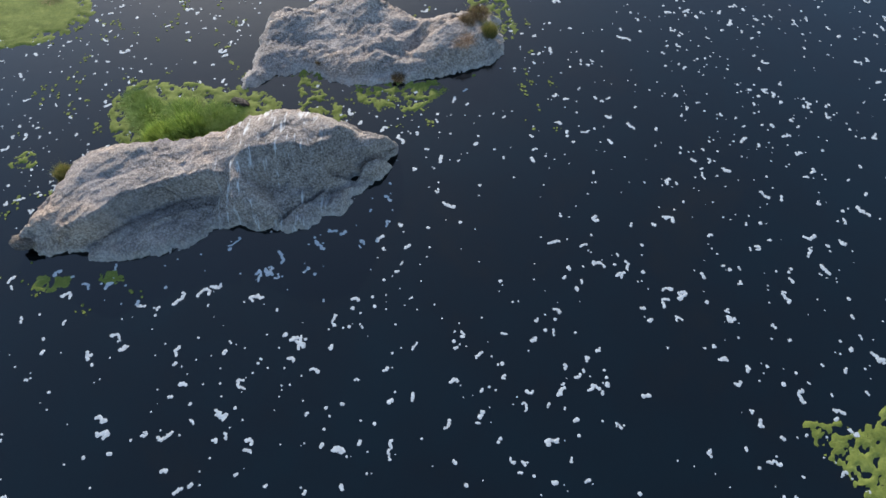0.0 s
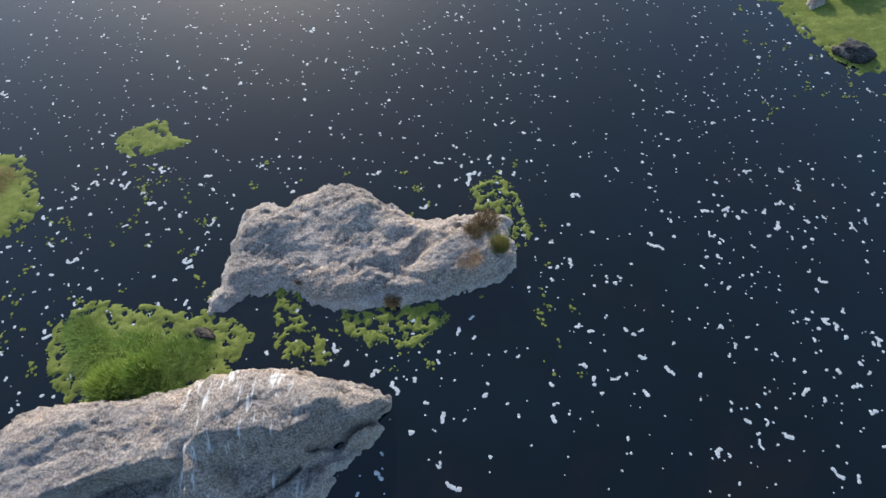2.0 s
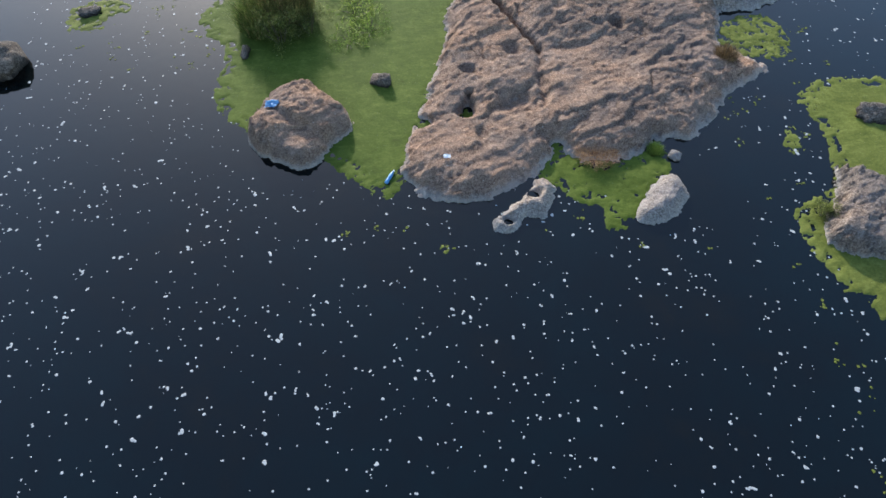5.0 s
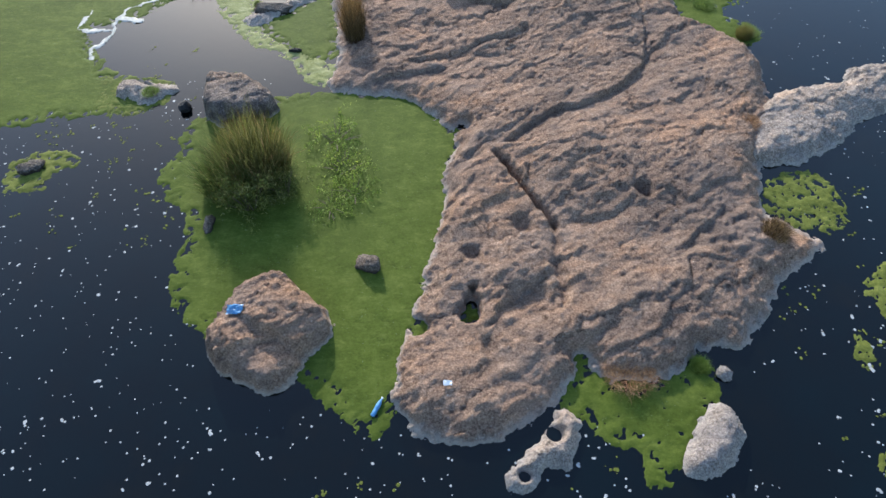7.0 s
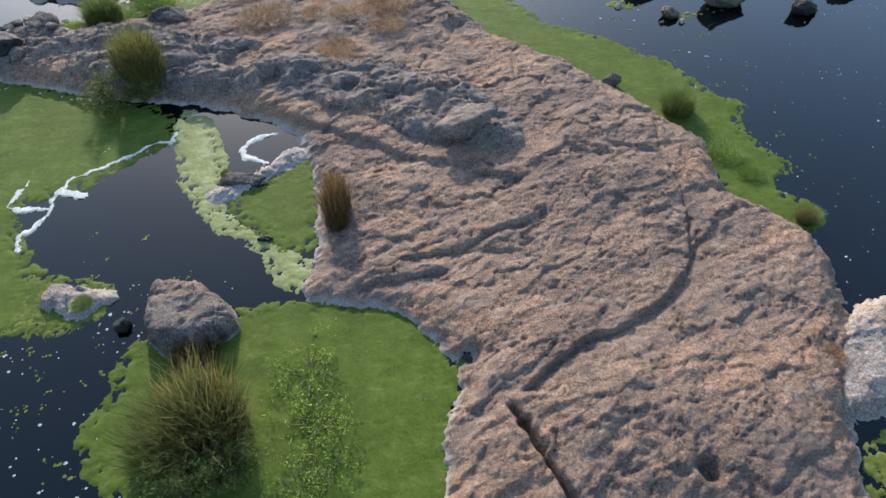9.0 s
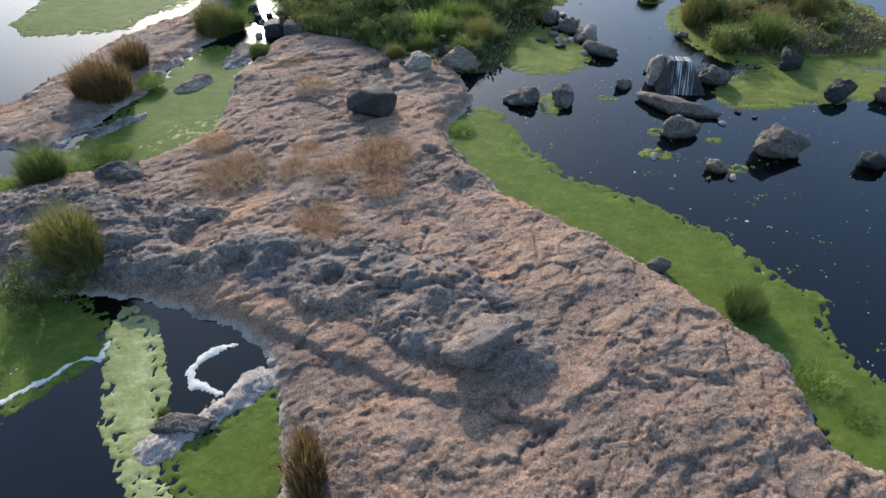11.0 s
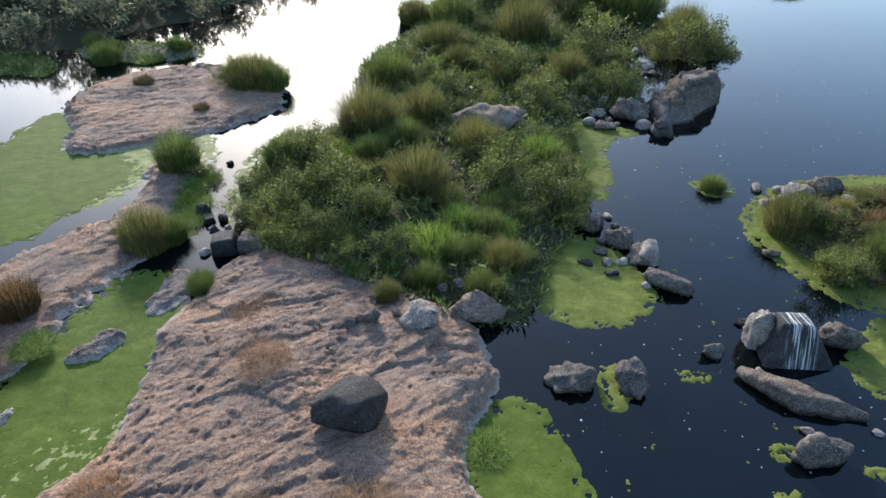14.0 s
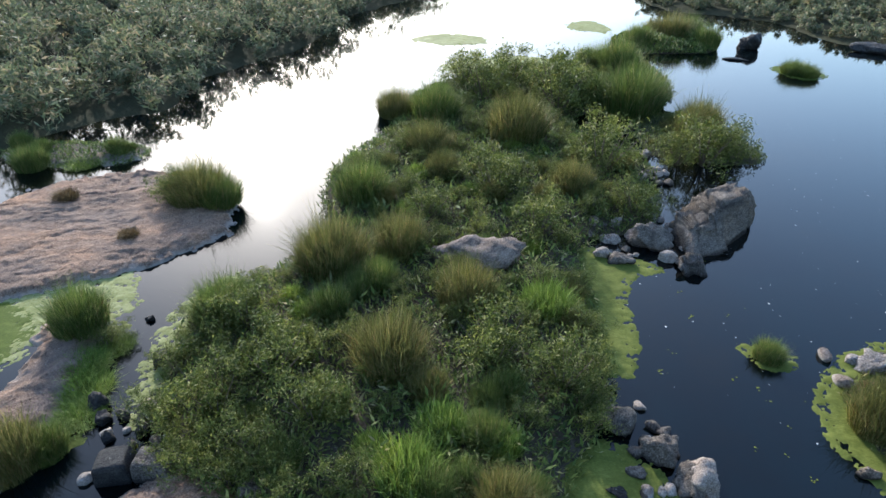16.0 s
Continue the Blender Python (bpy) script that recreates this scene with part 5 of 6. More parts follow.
boulder(-15.9, 24.0, (2.32, 1.85, 1.33), 365, ROCK_GREY, "grey weathered boulder, broad, beside the river", None, -23)
boulder(-10.4, -2.1, (0.58, 0.41, 0.27), 366, ROCK_GREY, "grey weathered boulder, small, at the waterline", None, -17)
boulder(-5.7, 2.6, (0.65, 0.26, 0.19), 367, ROCK_GREY, "grey weathered boulder, small, at the waterline", None, -15)
boulder(-13.6, 73.8, (0.81, 0.73, 0.37), 368, ROCK_GREY, "grey weathered boulder, standing in shallow water", None, -15)
boulder(-17.4, 45.9, (1.45, 1.01, 0.67), 369, ROCK_GREY, "grey weathered boulder, standing in shallow water", None, -19)
boulder(-18.1, 44.1, (1.47, 1.03, 0.85), 370, ROCK_DARK, "dark basalt boulder, standing in shallow water", None, 4)
boulder(-7.7, 42.7, (0.57, 0.34, 0.13), 371, ROCK_DARK, "dark basalt boulder, small, at the waterline", None, 15)

# the tall slab, the flat rock before it and the others of the open reach
def hewn(corners, seed, rough=0.05, square=0.16):
    """A broken block between eight corners: four of the foot, then four of the top, each counter-clockwise."""
    c, faces = ball(5)
    v = np.sign(c) * np.abs(c) ** square
    u = 0.5 + 0.5 * v / np.abs(v).max(0)
    q = np.array(corners, float)
    mix_x, mix_y, mix_z = u[:, :1], u[:, 1:2], u[:, 2:]
    level = [(q[k] * (1 - mix_x) + q[k + 1] * mix_x) * (1 - mix_y) + (q[k + 3] * (1 - mix_x) + q[k + 2] * mix_x) * mix_y for k in (0, 4)]
    p = level[0] * (1 - mix_z) + level[1] * mix_z
    bumps = fbm(p[:, 0] * 1.7 + p[:, 2], p[:, 1] * 1.7 - p[:, 2] * 1.2, 6, seed, 0.68) - 0.5
    return p + c * (2 * rough * bumps)[:, None], faces


slab = new("standing_slab", mesh_of("standing_slab", *hewn(
    ((10.45, 53.25, -0.3), (13.0, 53.05, -0.3), (12.9, 55.0, -0.3), (10.7, 55.1, -0.3), (10.98, 53.95, 1.42), (12.0, 53.85, 1.38), (12.2, 54.7, 1.2), (11.05, 54.7, 1.3)), 8, 0.09), ROCK_STREAK))
tagged(slab, "tall black slab streaked white with droppings, in water", "boulder")
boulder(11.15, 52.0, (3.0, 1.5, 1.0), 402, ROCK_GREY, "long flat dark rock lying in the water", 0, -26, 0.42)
# added pale rock; its colour imitates sunlight on the slab's left face
boulder(10.75, 54.6, (0.95, 0.9, 1.7), 403, ROCK_PALE, "small pale rock added to stand for a slab's sunlit left face", 0, 10)
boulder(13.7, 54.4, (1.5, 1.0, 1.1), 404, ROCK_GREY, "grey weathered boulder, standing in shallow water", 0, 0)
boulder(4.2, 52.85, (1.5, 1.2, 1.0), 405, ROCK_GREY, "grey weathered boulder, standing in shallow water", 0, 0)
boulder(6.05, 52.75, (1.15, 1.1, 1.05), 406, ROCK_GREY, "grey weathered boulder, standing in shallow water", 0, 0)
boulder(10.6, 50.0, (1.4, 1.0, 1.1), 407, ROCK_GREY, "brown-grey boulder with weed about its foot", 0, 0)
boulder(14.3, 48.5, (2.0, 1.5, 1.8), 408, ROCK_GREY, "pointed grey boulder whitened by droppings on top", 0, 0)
boulder(11.3, 47.5, (0.8, 0.7, 0.6), 409, ROCK_GREY, "brown-grey boulder with weed about its foot", 0, 0)
boulder(18.7, 52.8, (1.4, 1.0, 1.2), 410, ROCK_DARK, "dark basalt boulder, standing in shallow water", 0, 0)
boulder(21.6, 52.6, (2.2, 1.4, 1.4), 411, ROCK_GREY, "broad grey boulder beside weed", 0, 0)
boulder(20.2, 49.3, (1.4, 0.8, 0.7), 412, ROCK_GREY, "low grey boulder beside weed", 0, 0)
boulder(17.7, 47.6, (1.4, 0.9, 0.8), 413, ROCK_DARK, "low dark boulder beside weed", 0, 0)
boulder(-2.8, 51.2, (2.1, 1.7, 1.5), 414, ROCK_DARK, "black boulder lying on bare granite", None, 12, 0.14, planes=10, rough=0.07)
boulder(1.3, 38.3, (2.3, 1.3, 0.9), 415, ROCK_ASH, "grey slab perched at a ledge of the island", None, 15, 0.35, planes=9)


def block(x, y, size, seed, material, label, turn):
    """A squared block with worn corners."""
    c, faces = ball(4)
    v = np.sign(c) * np.abs(c) ** 0.28
    v = v / np.abs(v).max(0) * (1 + 0.22 * (fbm(c[:, 0] * 1.6 + c[:, 2], c[:, 1] * 1.6 - c[:, 2], 5, seed, 0.6)[:, None] - 0.5))
    v[:, 0] *= 1 - 0.12 * v[:, 2]
    v[:, 2] += 0.15 * v[:, 0] * (1 if seed % 2 else -1)
    ob = new("boulder", mesh_of("boulder", v * np.array(size) * 0.5, faces, material))
    ob.matrix_world = pose(x, y, size[2] * 0.28, 0, 0, turn)
    return tagged(ob, label, "boulder", "loose boulders along the river")


block(-8.65, 60.1, (1.05, 0.85, 0.95), 431, ROCK_DARK, "dark squared block forming a low weir", 6)
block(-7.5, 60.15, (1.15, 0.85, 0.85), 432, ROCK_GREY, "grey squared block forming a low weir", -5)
block(-9.0, 64.9, (0.55, 0.5, 0.6), 433, ROCK_DARK, "small dark squared block in shallow water", 20)
bluff = new("rock_bluff", None)
for foot_top, bluff_seed in ((((14.2, 71.6, -0.3), (17.6, 74.8, -0.3), (18.0, 77.6, -0.3), (14.0, 76.6, -0.3), (14.3, 73.2, 1.65), (16.9, 74.4, 1.85), (16.5, 75.9, 1.8), (14.4, 75.2, 1.7)), 31),
                             (((12.5, 70.7, -0.3), (15.0, 72.0, -0.3), (15.2, 74.6, -0.3), (12.8, 74.6, -0.3), (13.4, 72.6, 1.0), (15.0, 73.2, 1.15), (14.9, 74.4, 1.2), (13.0, 74.2, 1.05)), 32),
                             (((11.8, 70.0, -0.3), (13.1, 69.8, -0.3), (13.2, 71.0, -0.3), (12.0, 71.1, -0.3), (12.0, 70.3, 0.5), (12.8, 70.2, 0.55), (12.9, 70.9, 0.5), (12.1, 70.8, 0.6)), 33)):
    part("block", mesh_of("block", *hewn(foot_top, bluff_seed, 0.75, 0.3), ROCK_GREY), bluff)
tagged(bluff, "high brown rock bluff with pale top at the islet's end", "rock")
for bar, bar_seed in (([(-15.1, 50.3), (-13.9, 51.7), (-12.95, 52.35), (-12.75, 51.7), (-13.8, 50.8), (-14.6, 49.9)], 86), ([(-10.8, 56.6), (-10.4, 58.5), (-9.6, 58.9), (-8.9, 58.1), (-9.4, 56.7), (-10.2, 56.0)], 87),
                      ([(-12.6, 54.2), (-11.6, 55.5), (-10.6, 55.3), (-10.9, 54.4), (-12.0, 53.7)], 88)):
    tagged(new("rock", sheet("rock", [bar], 0.05, rock_height(0.18, 0.2, bar_seed, 0.6, (0.85, 0.5), 0.4), ROCK_ASH)), "low flaky granite bar lying in duckweed", "rock")
W_OUT = [(-11.9, 31.2), (-11.7, 31.7), (-10.8, 31.8), (-9.6, 31.6), (-9.4, 31.2), (-10.0, 30.8), (-10.4, 30.5), (-11.4, 30.8)]
tagged(new("rock", sheet("rock", [W_OUT], 0.05, rock_height(0.3, 0.2, 55, 0.7, (0.9, 0.3), 0.35), ROCK_PALE)), "low rough rock overgrown with weed in a pool", "rock")
weed([(-12.6, 30.9), (-12.6, 32.6), (-12.0, 32.0), (-11.0, 31.8), (-9.7, 31.9), (-9.5, 31.0), (-10.1, 30.3), (-10.7, 29.9), (-12.1, 30.1)], 146, WEED, GREEN, 0.3, 0.36, 0.05)
weed([(-14.3, 28.2), (-12.4, 28.3), (-12.0, 27.6), (-12.6, 27.1), (-12.8, 26.3), (-14.2, 26.4)], 147, WEED, GREEN, 0.3, 0.38, 0.05)
plant("low", -10.4, 31.0, None, 0.35, 20)
S_OUT = [(12.33, 19.14), (12.62, 18.84), (13.58, 18.53), (13.46, 17.27), (12.78, 15.59), (11.91, 15.73), (11.13, 16.13), (11.14, 16.78), (11.75, 17.57), (12.12, 18.27)]
tagged(new("rock", sheet("rock", [S_OUT], 0.05, rock_height(0.6, 0.22, 53, 1.0, (0.85, 0.5), 0.3), ROCK_ASH)), "rugged grey rock rising from a weed mat", "rock")
S_SMALL = [(12.76, 15.06), (13.24, 15.42), (13.28, 14.69), (12.73, 14.00), (12.46, 14.12)]
tagged(new("rock", sheet("rock", [S_SMALL], 0.05, rock_height(0.35, 0.18, 54, 0.8, (0.85, 0.5), 0.2), ROCK_ASH)), "small rough rock set in a weed mat", "rock")


# ---- foam ----
def foam_disc(x, y, r, z, rnd):
    k = 8
    a = np.arange(k) * 2 * np.pi / k + rnd.uniform(0, 6)
    rr = r * rnd.uniform(0.75, 1.2, k)
    rim = np.stack((x + np.cos(a) * rr, y + np.sin(a) * rr, np.full(k, z)), 1)
    return np.concatenate((rim, [(x, y, z + r * 0.12)])), [[i, (i + 1) % k, k] for i in range(k)]


KEEP_OFF = [A_OUT, B_OUT, D_SOUTH, D_MID, C_OUT, S_OUT, BAY_OUT, D_SPUR]


def foam_field(x0, x1, y0, y1, clusters, specks, size, chain, seed):
    rnd = np.random.default_rng(seed)
    px, py = rnd.uniform(x0, x1, clusters + specks), rnd.uniform(y0, y1, clusters + specks)
    thin = soft_noise(px * 0.3, py * 0.4, 700) < rnd.uniform(0.1, 0.5, len(px))
    gone = thin | (np.max([inside_distance(px, py, o, 0) for o in KEEP_OFF], axis=0) > -0.25)
    pieces = []
    for k, (x, y) in enumerate(zip(px, py)):
        if gone[k]:
            continue
        if k >= clusters:
            pieces.append(foam_disc(x, y, rnd.uniform(0.012, 0.03), 0.006, rnd))
            continue
        a, n = rnd.uniform(0, 6.3), 1 + int(rnd.exponential(chain))
        r = size * rnd.uniform(0.6, 1.15)
        for q in range(min(n, 11)):
            pieces.append(foam_disc(x, y, r * rnd.uniform(0.75, 1.2), 0.006 + 0.0012 * q, rnd))
            a += rnd.normal(0, 0.75) + (rnd.uniform(1.2, 2.0) if rnd.random() < 0.12 else 0)
            x, y = x + np.cos(a) * r * 1.25, y + np.sin(a) * r * 1.25
    ob = new("river_foam", mesh_of("river_foam", *joined(pieces), FOAM, False))
    return tagged(ob, "white flecks and strings of foam drifting on the river", "foam", kind="stuff")


foam_field(-19, 19, -15, -0.5, 1500, 1100, 0.044, 3.2, 11)
foam_field(-20, 20, -0.5, 8, 1250, 1300, 0.042, 1.9, 12)
foam_field(-21, 22, 8, 19, 1000, 1700, 0.038, 0.9, 13)
foam_field(-16, -6, 19, 32, 130, 500, 0.045, 0.8, 14)
foam_field(8, 20, 19, 34, 140, 400, 0.045, 0.9, 15)
foam_field(4, 24, 34, 58, 60, 500, 0.04, 0.6, 16)
foam_field(6, 30, 58, 90, 40, 300, 0.05, 0.6, 17)


def foam_line(line, width, seed):
    """A ribbon of scum that follows a line, thick and thin by turns."""
    def field(x, y, d):
        u, v = x + 0.35 * (fbm(x * 1.5, y * 1.5, 4, seed + 1) - 0.5), y + 0.35 * (fbm(x * 1.5, y * 1.5, 4, seed + 2) - 0.5)
        broad = 0.75 * width * np.clip(0.35 + 2.6 * (fbm(x * 1.1, y * 1.1, 4, seed) - 0.35), 0.2, 1.6) + 0.26 * (fbm(x * 4, y * 4, 5, seed + 3, 0.8) - 0.48)
        return np.clip((broad - line_distance(u, v, line)[0]) * 0.5, -0.05, 0.03) + 0.012 * fbm(x * 6, y * 6, 3, seed)
    p = np.array(line)
    (x0, y0), (x1, y1) = p.min(0) - 0.8, p.max(0) + 0.8
    ob = new("foam_scum", sheet("foam_scum", [[(x0, y0), (x1, y0), (x1, y1), (x0, y1)]], 0.05, field, SCUM, 0.1, lambda x, y, d, z: z > -0.01, False))
    return tagged(ob, "thick cream-white scum line at a pool's edge", "foam", kind="stuff")


foam_line([(-9.9, 39.19), (-9.82, 38.59), (-10.47, 38.5), (-11.64, 37.47), (-12.62, 36.88), (-13.01, 36.5), (-13.13, 35.9), (-13.08, 35.13), (-13.97, 35.09), (-14.54, 35.28), (-14.53, 35.86), (-14.36, 36.53)], 0.17, 71)
foam_line([(-13.06, 35.99), (-12.82, 35.89), (-12.19, 35.87)], 0.26, 72)
foam_line([(-13.18, 35.52), (-13.05, 34.89), (-13.27, 34.2), (-13.55, 33.86), (-13.33, 33.23)], 0.14, 73)
foam_line([(-12.4, 37.8), (-11.94, 38.42), (-11.23, 38.85)], 0.05, 74)
foam_line([(-6.01, 39.06), (-6.59, 38.85), (-7.17, 38.1), (-6.85, 37.67), (-6.08, 37.34)], 0.15, 75)
BAR_OUT = [(-8.06, 35.92), (-6.87, 36.47), (-6.13, 37.12), (-5.43, 38.29), (-4.33, 37.97), (-5.15, 37.03), (-6.45, 35.88), (-7.15, 35.22), (-7.75, 35.17)]
tagged(new("rock", sheet("rock", [BAR_OUT], 0.05, rock_height(0.10, 0.25, 85, 0.45, (0.8, 0.6), 0.3), ROCK_PALE)), "low pale rock bar between pool and green weed", "rock")

plant("reed", -3.2, 34.7, None, 1.25, 20)
plant("reed", -3.1, 34.0, None, 1.0, 120)
plant("reed", -3.3, 35.3, None, 0.9, 220)
plant("sprig", -3.4, 28.6, 0, 1.0, 20)
plant("sprig", -3.0, 27.2, 0, 0.9, 110)
plant("sprig", -2.6, 26.2, 0, 0.8, 200)
plant("sprig", -3.3, 25.6, 0, 0.8, 300)


# ---- litter ----
def lathe(profile, k=12):
    verts = np.array([(r * math.cos(2 * math.pi * i / k), r * math.sin(2 * math.pi * i / k), z) for r, z in profile for i in range(k)])
    faces = [[j * k + i, j * k + (i + 1) % k, (j + 1) * k + (i + 1) % k, (j + 1) * k + i] for j in range(len(profile) - 1) for i in range(k)]
    return verts, faces + [list(range(k))[::-1], [(len(profile) - 1) * k + i for i in range(k)]]


bottle = new("plastic_bottle", None)
part("body", mesh_of("body", *lathe(((0.05, 0.0), (0.062, 0.02), (0.062, 0.16), (0.056, 0.18), (0.062, 0.2), (0.062, 0.36), (0.03, 0.46), (0.026, 0.5))), BLUE), bottle)
part("cap", mesh_of("cap", *lathe(((0.03, 0.495), (0.03, 0.53), (0.028, 0.535))), WHITE), bottle, "white screw cap")
bottle.matrix_world = pose(-1.62, 18.66, 0.05, -86, 0, -27)
tagged(bottle, "blue plastic bottle afloat at the weed's edge", "bottle")


def rag(x, y, size, material, label, seed):
    n = 14
    u, v = np.meshgrid(np.linspace(-0.5, 0.5, n), np.linspace(-0.5, 0.5, n))
    px, py = x + size * (u + 0.15 * fbm(u * 3, v * 3, 2, seed)), y + 0.6 * size * (v + 0.2 * fbm(v * 3, u * 3, 2, seed + 1))
    pz = ground_at(px.ravel(), py.ravel()) + 0.02 + 0.09 * fbm(u * 6, v * 6, 3, seed + 2).ravel()
    ix = np.arange(n * n).reshape(n, n)
    f = np.stack((ix[:-1, :-1].ravel(), ix[:-1, 1:].ravel(), ix[1:, 1:].ravel(), ix[1:, :-1].ravel()), 1)
    return tagged(new("rag", mesh_of("rag", np.stack((px.ravel(), py.ravel(), pz), 1), f, material)), label, "rag")


rag(-5.35, 21.3, 0.45, BLUE, "crumpled blue plastic sheet on a rock", 1)
rag(0.26, 19.3, 0.22, WHITE, "crumpled white plastic scrap on the rock", 2)
rag(0.9, 46.6, 0.3, GRASS_RUST, "reddish brown scrap lying in a hollow", 3)

for px, py, ps, pt in ((-8.2, 62.0, 1.0, 10), (-8.3, 64.4, 0.95, 80), (-7.2, 60.4, 0.9, 150), (-8.0, 66.5, 0.9, 220), (-5.2, 59.6, 0.9, 30), (-3.6, 59.0, 0.9, 140), (6.0, 62.6, 0.9, 250), (6.6, 66.0, 0.9, 330), (6.9, 69.0, 0.8, 60)):
    plant("leafy", px, py, None, ps, pt)


def weed_bits(x0, x1, y0, y1, n, seed):
    """Loose scraps of weed adrift near the mats."""
    rnd = np.random.default_rng(seed)
    px, py = rnd.uniform(x0, x1, n), rnd.uniform(y0, y1, n)
    ok = (soft_noise(px * 0.8, py * 0.8, seed) > 0.55) & (np.max([inside_distance(px, py, o, 0) for o in KEEP_OFF], axis=0) < 0)
    pieces = []
    for x, y in zip(px[ok], py[ok]):
        for q in range(rnd.integers(1, 6)):
            pieces.append(foam_disc(x + rnd.normal(0, 0.07), y + rnd.normal(0, 0.07), rnd.uniform(0.015, 0.05), 0.006 + 0.002 * q, rnd))
    ob = new("weed_scraps", mesh_of("weed_scraps", *joined(pieces), WEED, False))
    return tagged(ob, "loose scraps of green weed adrift", "water weed", kind="stuff")


weed_bits(-12, -5, 1.5, 8, 231, 801)
weed_bits(-5, 3.5, 1.5, 8, 231, 802)
weed_bits(-12, -7, -4, 0, 88, 803)
weed_bits(9.5, 14, 9, 26, 231, 804)
weed_bits(3, 14, 34, 54, 385, 805)
weed_bits(-14, -7, 24, 34, 231, 806)
weed_bits(2, 14, 55, 76, 231, 807)
weed_bits(-3.5, 8, 16, 20, 121, 808)


# ---- ground cover of the islets ----
def ground_cover(outline, n, tall, material, seed, label, size=0.085, margin=-0.3):
    """Low mixed growth over an islet: leaves and short blades heaped in uneven mounds."""
    r = np.random.default_rng(seed)
    p = np.array(outline, float)
    x, y = r.uniform(p[:, 0].min() - 0.5, p[:, 0].max() + 0.5, n), r.uniform(p[:, 1].min() - 0.5, p[:, 1].max() + 0.5, n)
    d = inside_distance(x, y, outline)
    ok = d > margin + 0.6 * (fbm(x, y, 3, seed) - 0.5)
    x, y, d = x[ok], y[ok], d[ok]
    k = len(x)
    heap = tall * np.clip(fbm(x * 0.7, y * 0.7, 3, seed + 3) * 2.4 - 0.6, 0.1, 1.6) * np.clip(0.5 + d * 0.5, 0.3, 1)
    foot = np.stack((x, y, ground_at(x, y) + heap * np.sqrt(r.uniform(0, 1, k))), 1)
    a, lift = r.uniform(0, 2 * np.pi, k), r.uniform(0.1, 1.2, k)
    way = np.stack((np.cos(a) * np.cos(lift), np.sin(a) * np.cos(lift), np.sin(lift)), 1)
    side = np.stack((-np.sin(a), np.cos(a), r.normal(0, 0.3, k)), 1)
    s = size * r.uniform(0.6, 1.7, k)[:, None]
    v = np.stack((foot, foot + way * s + side * s * 0.28, foot + way * s * 2.2, foot + way * s - side * s * 0.28), 1).reshape(-1, 3)
    ob = new("ground_cover", mesh_of("ground_cover", v, np.arange(4 * k).reshape(-1, 4), material, False))
    return tagged(ob, label, "undergrowth", kind="stuff")


COVER = "low tangled green growth covering an islet"
ground_cover(V_OUT, 150000, 0.55, LEAF, 951, COVER)
ground_cover(V_OUT, 45000, 0.60, GRASS, 952, COVER, 0.13)
ground_cover(P_OUT, 12000, 0.45, LEAF, 953, COVER)
ground_cover(G_OUT, 14000, 0.40, GRASS_OLIVE, 954, COVER)
ground_cover(F_OUT, 14000, 0.9, GRASS, 955, COVER, 0.16)
Q_OUT = [(-25.5, 83.7), (-22, 81.8), (-17, 82.6), (-16.4, 84.8), (-20, 85.6), (-25, 86)]
tagged(new("rock_slab", sheet("rock_slab", [Q_OUT], 0.12, rock_height(0.3, 0.5, 81, 0.5, (0.95, 0.2), 0.6), ROCK_ASH)), "low grassy rock slab in the bright channel", "rock")
ground_cover(Q_OUT, 7000, 0.35, GRASS, 956, COVER)
for px, py, ps, pt in ((-24.4, 84.8, 0.9, 10), (-22.9, 84.2, 0.7, 120), (-18.3, 83.9, 0.8, 60), (-17.6, 84.2, 0.5, 160)):
    plant("green", px, py, None, ps, pt)
N_OUT = [(-27.0, 79.9), (-25.2, 79.2), (-25.6, 81.4), (-29.5, 84.4), (-34, 83), (-33, 79.5)]
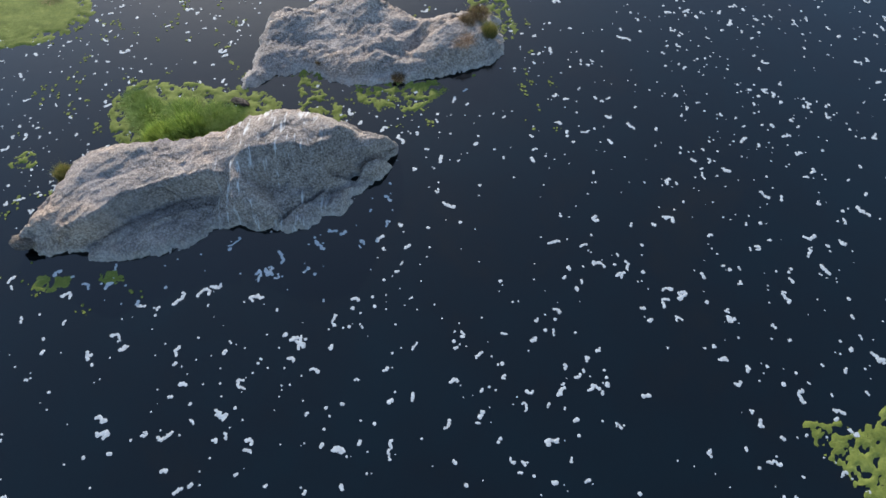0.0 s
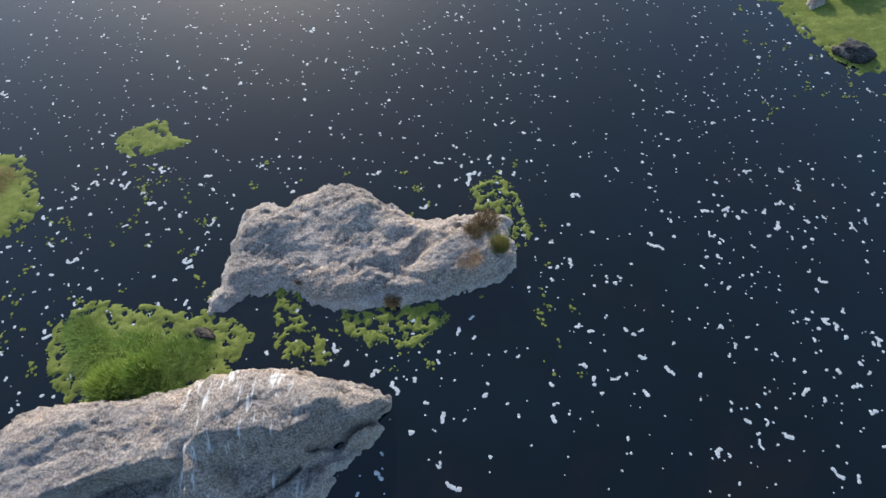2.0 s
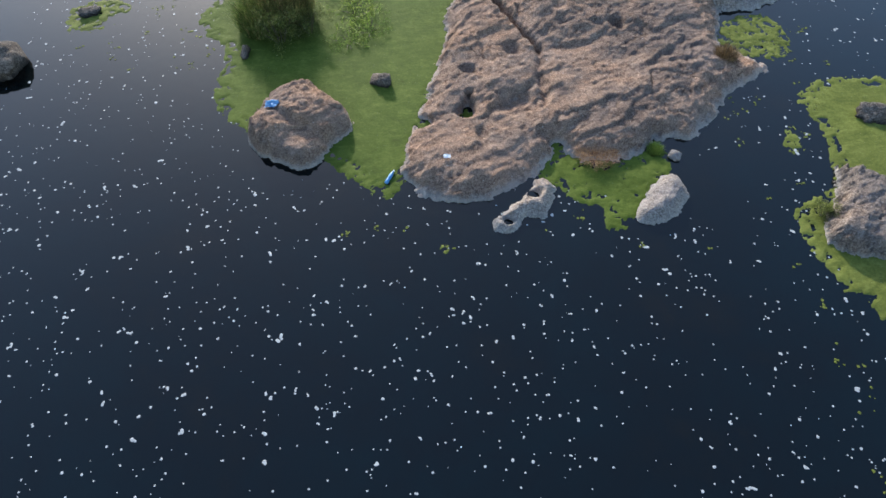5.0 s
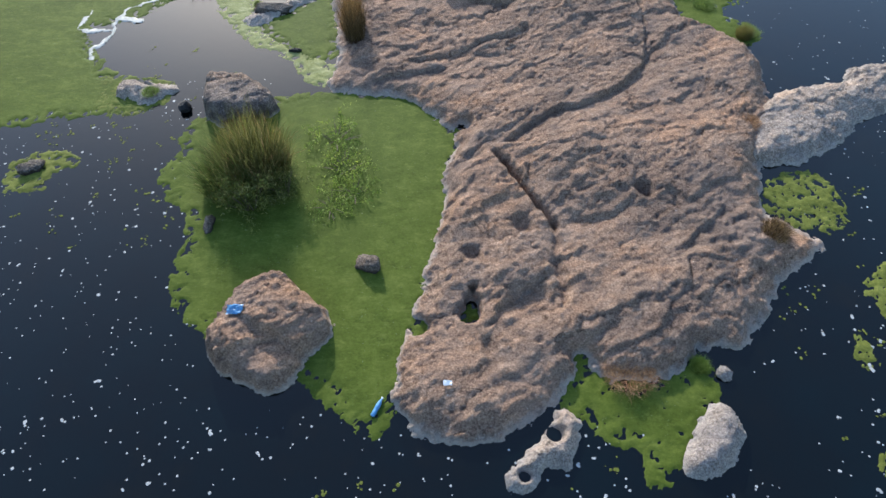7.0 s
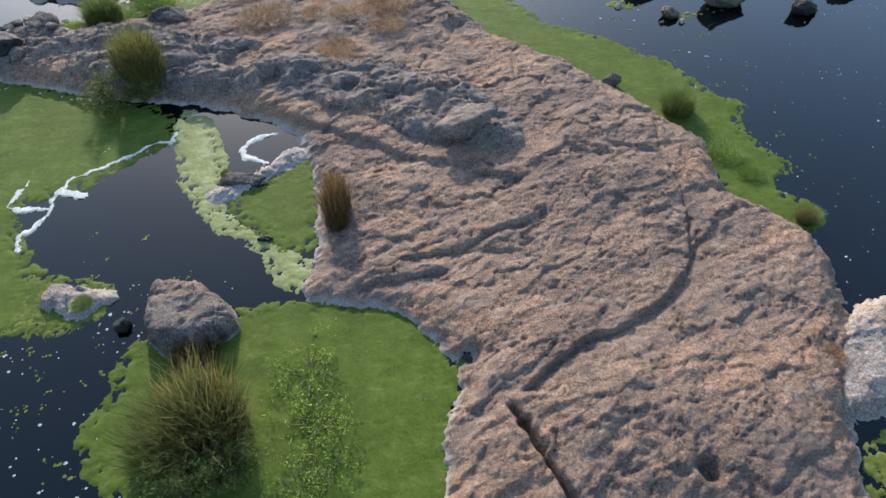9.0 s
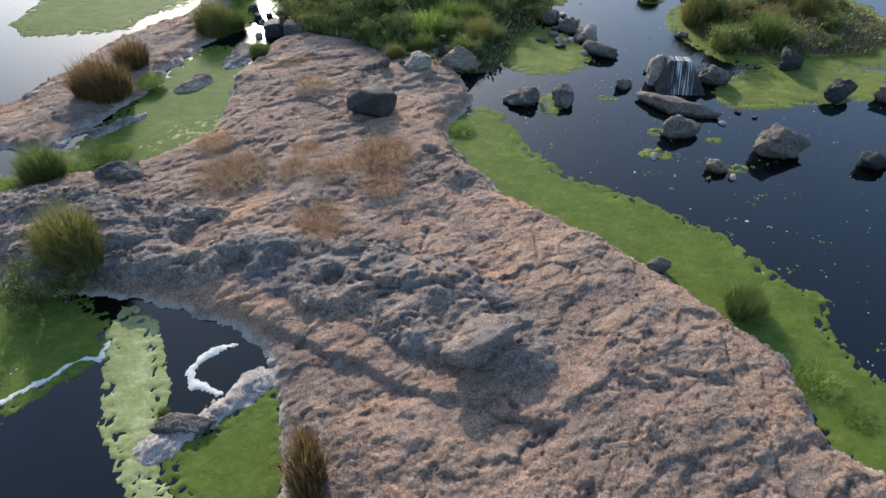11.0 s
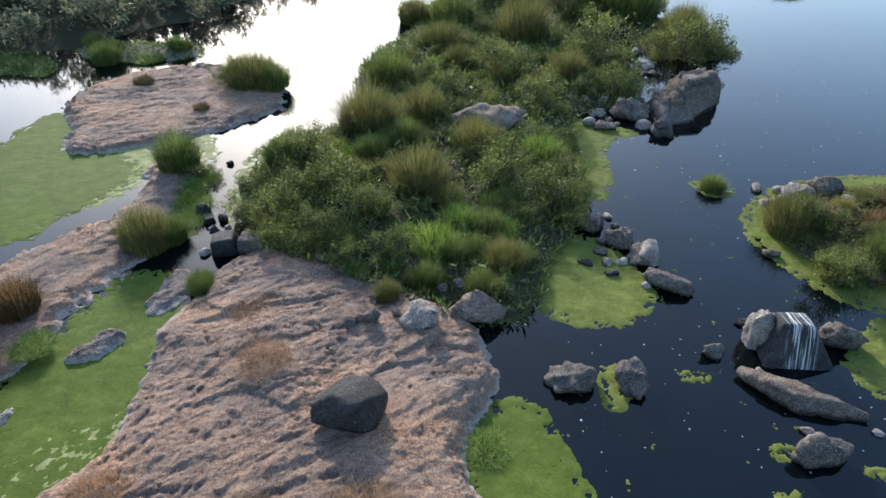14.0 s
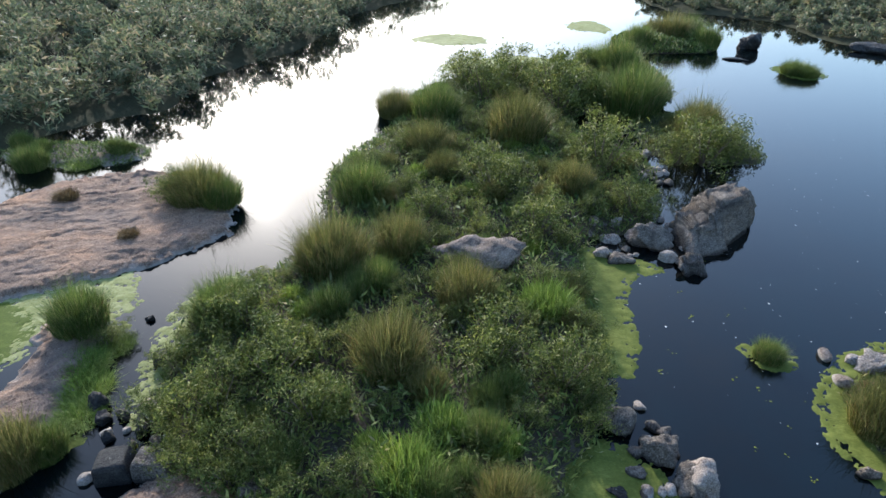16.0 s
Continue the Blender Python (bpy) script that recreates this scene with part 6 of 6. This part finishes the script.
weed(N_OUT, 142, WEED_DEEP, GREEN, 0.5, 0, 0.1)
ground_cover(N_OUT, 9000, 0.4, GRASS, 957, COVER)
weed([(-9.9, 66), (-9.4, 69.4), (-7.2, 71.2), (-7.4, 66), (-8.4, 61.6), (-9.4, 62)], 143, WEED_PALE, "pale dried scum of duckweed along a pool", 0.6, 0.42)
weed([(-12.6, 66), (-11.2, 68), (-10.5, 64), (-10.2, 60.6), (-12.2, 60.2)], 144, WEED, GREEN, 0.5, 0.38)
weed([(-16.8, 69.0), (-15.2, 70.8), (-12.4, 71.4), (-11.0, 68.4), (-12.4, 66.4), (-15, 67)], 145, WEED_PALE, "pale dried scum of duckweed along a pool", 0.6, 0.40)


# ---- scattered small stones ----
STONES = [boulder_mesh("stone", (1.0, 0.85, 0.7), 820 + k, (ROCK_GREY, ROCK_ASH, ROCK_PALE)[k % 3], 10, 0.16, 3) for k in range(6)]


def stones(x0, x1, y0, y1, n, small, large, seed):
    r = np.random.default_rng(seed)
    px, py = r.uniform(x0, x1, n), r.uniform(y0, y1, n)
    for x, y, z in zip(px, py, ground_at(px, py)):
        s = float(r.uniform(small, large))
        ob = new("stone", STONES[r.integers(0, 6)])
        ob.matrix_world = pose(float(x), float(y), float(z) + 0.12 * s, 0, 0, float(r.uniform(0, 360))) @ Matrix.Diagonal((s, s, s, 1))
        tagged(ob, "small loose grey stone at the water's edge", "stone", "loose stones at the water's edge")


stones(8.0, 13.0, 71.2, 75.2, 26, 0.25, 0.9, 1)
stones(13.0, 15.5, 79.0, 84.0, 16, 0.2, 0.8, 2)
stones(6.4, 8.4, 57.5, 62.5, 12, 0.2, 0.6, 3)
stones(-9.8, -7.6, 59.4, 63.0, 16, 0.2, 0.55, 4)
stones(-2.5, 1.5, 55.6, 57.4, 12, 0.2, 0.5, 5)
stones(9.0, 15.0, 46.5, 55.0, 14, 0.15, 0.45, 7)
stones(15.0, 19.0, 62.8, 64.6, 12, 0.3, 0.8, 9)
stones(-20.0, -16.5, 43.0, 47.5, 12, 0.3, 0.9, 10)
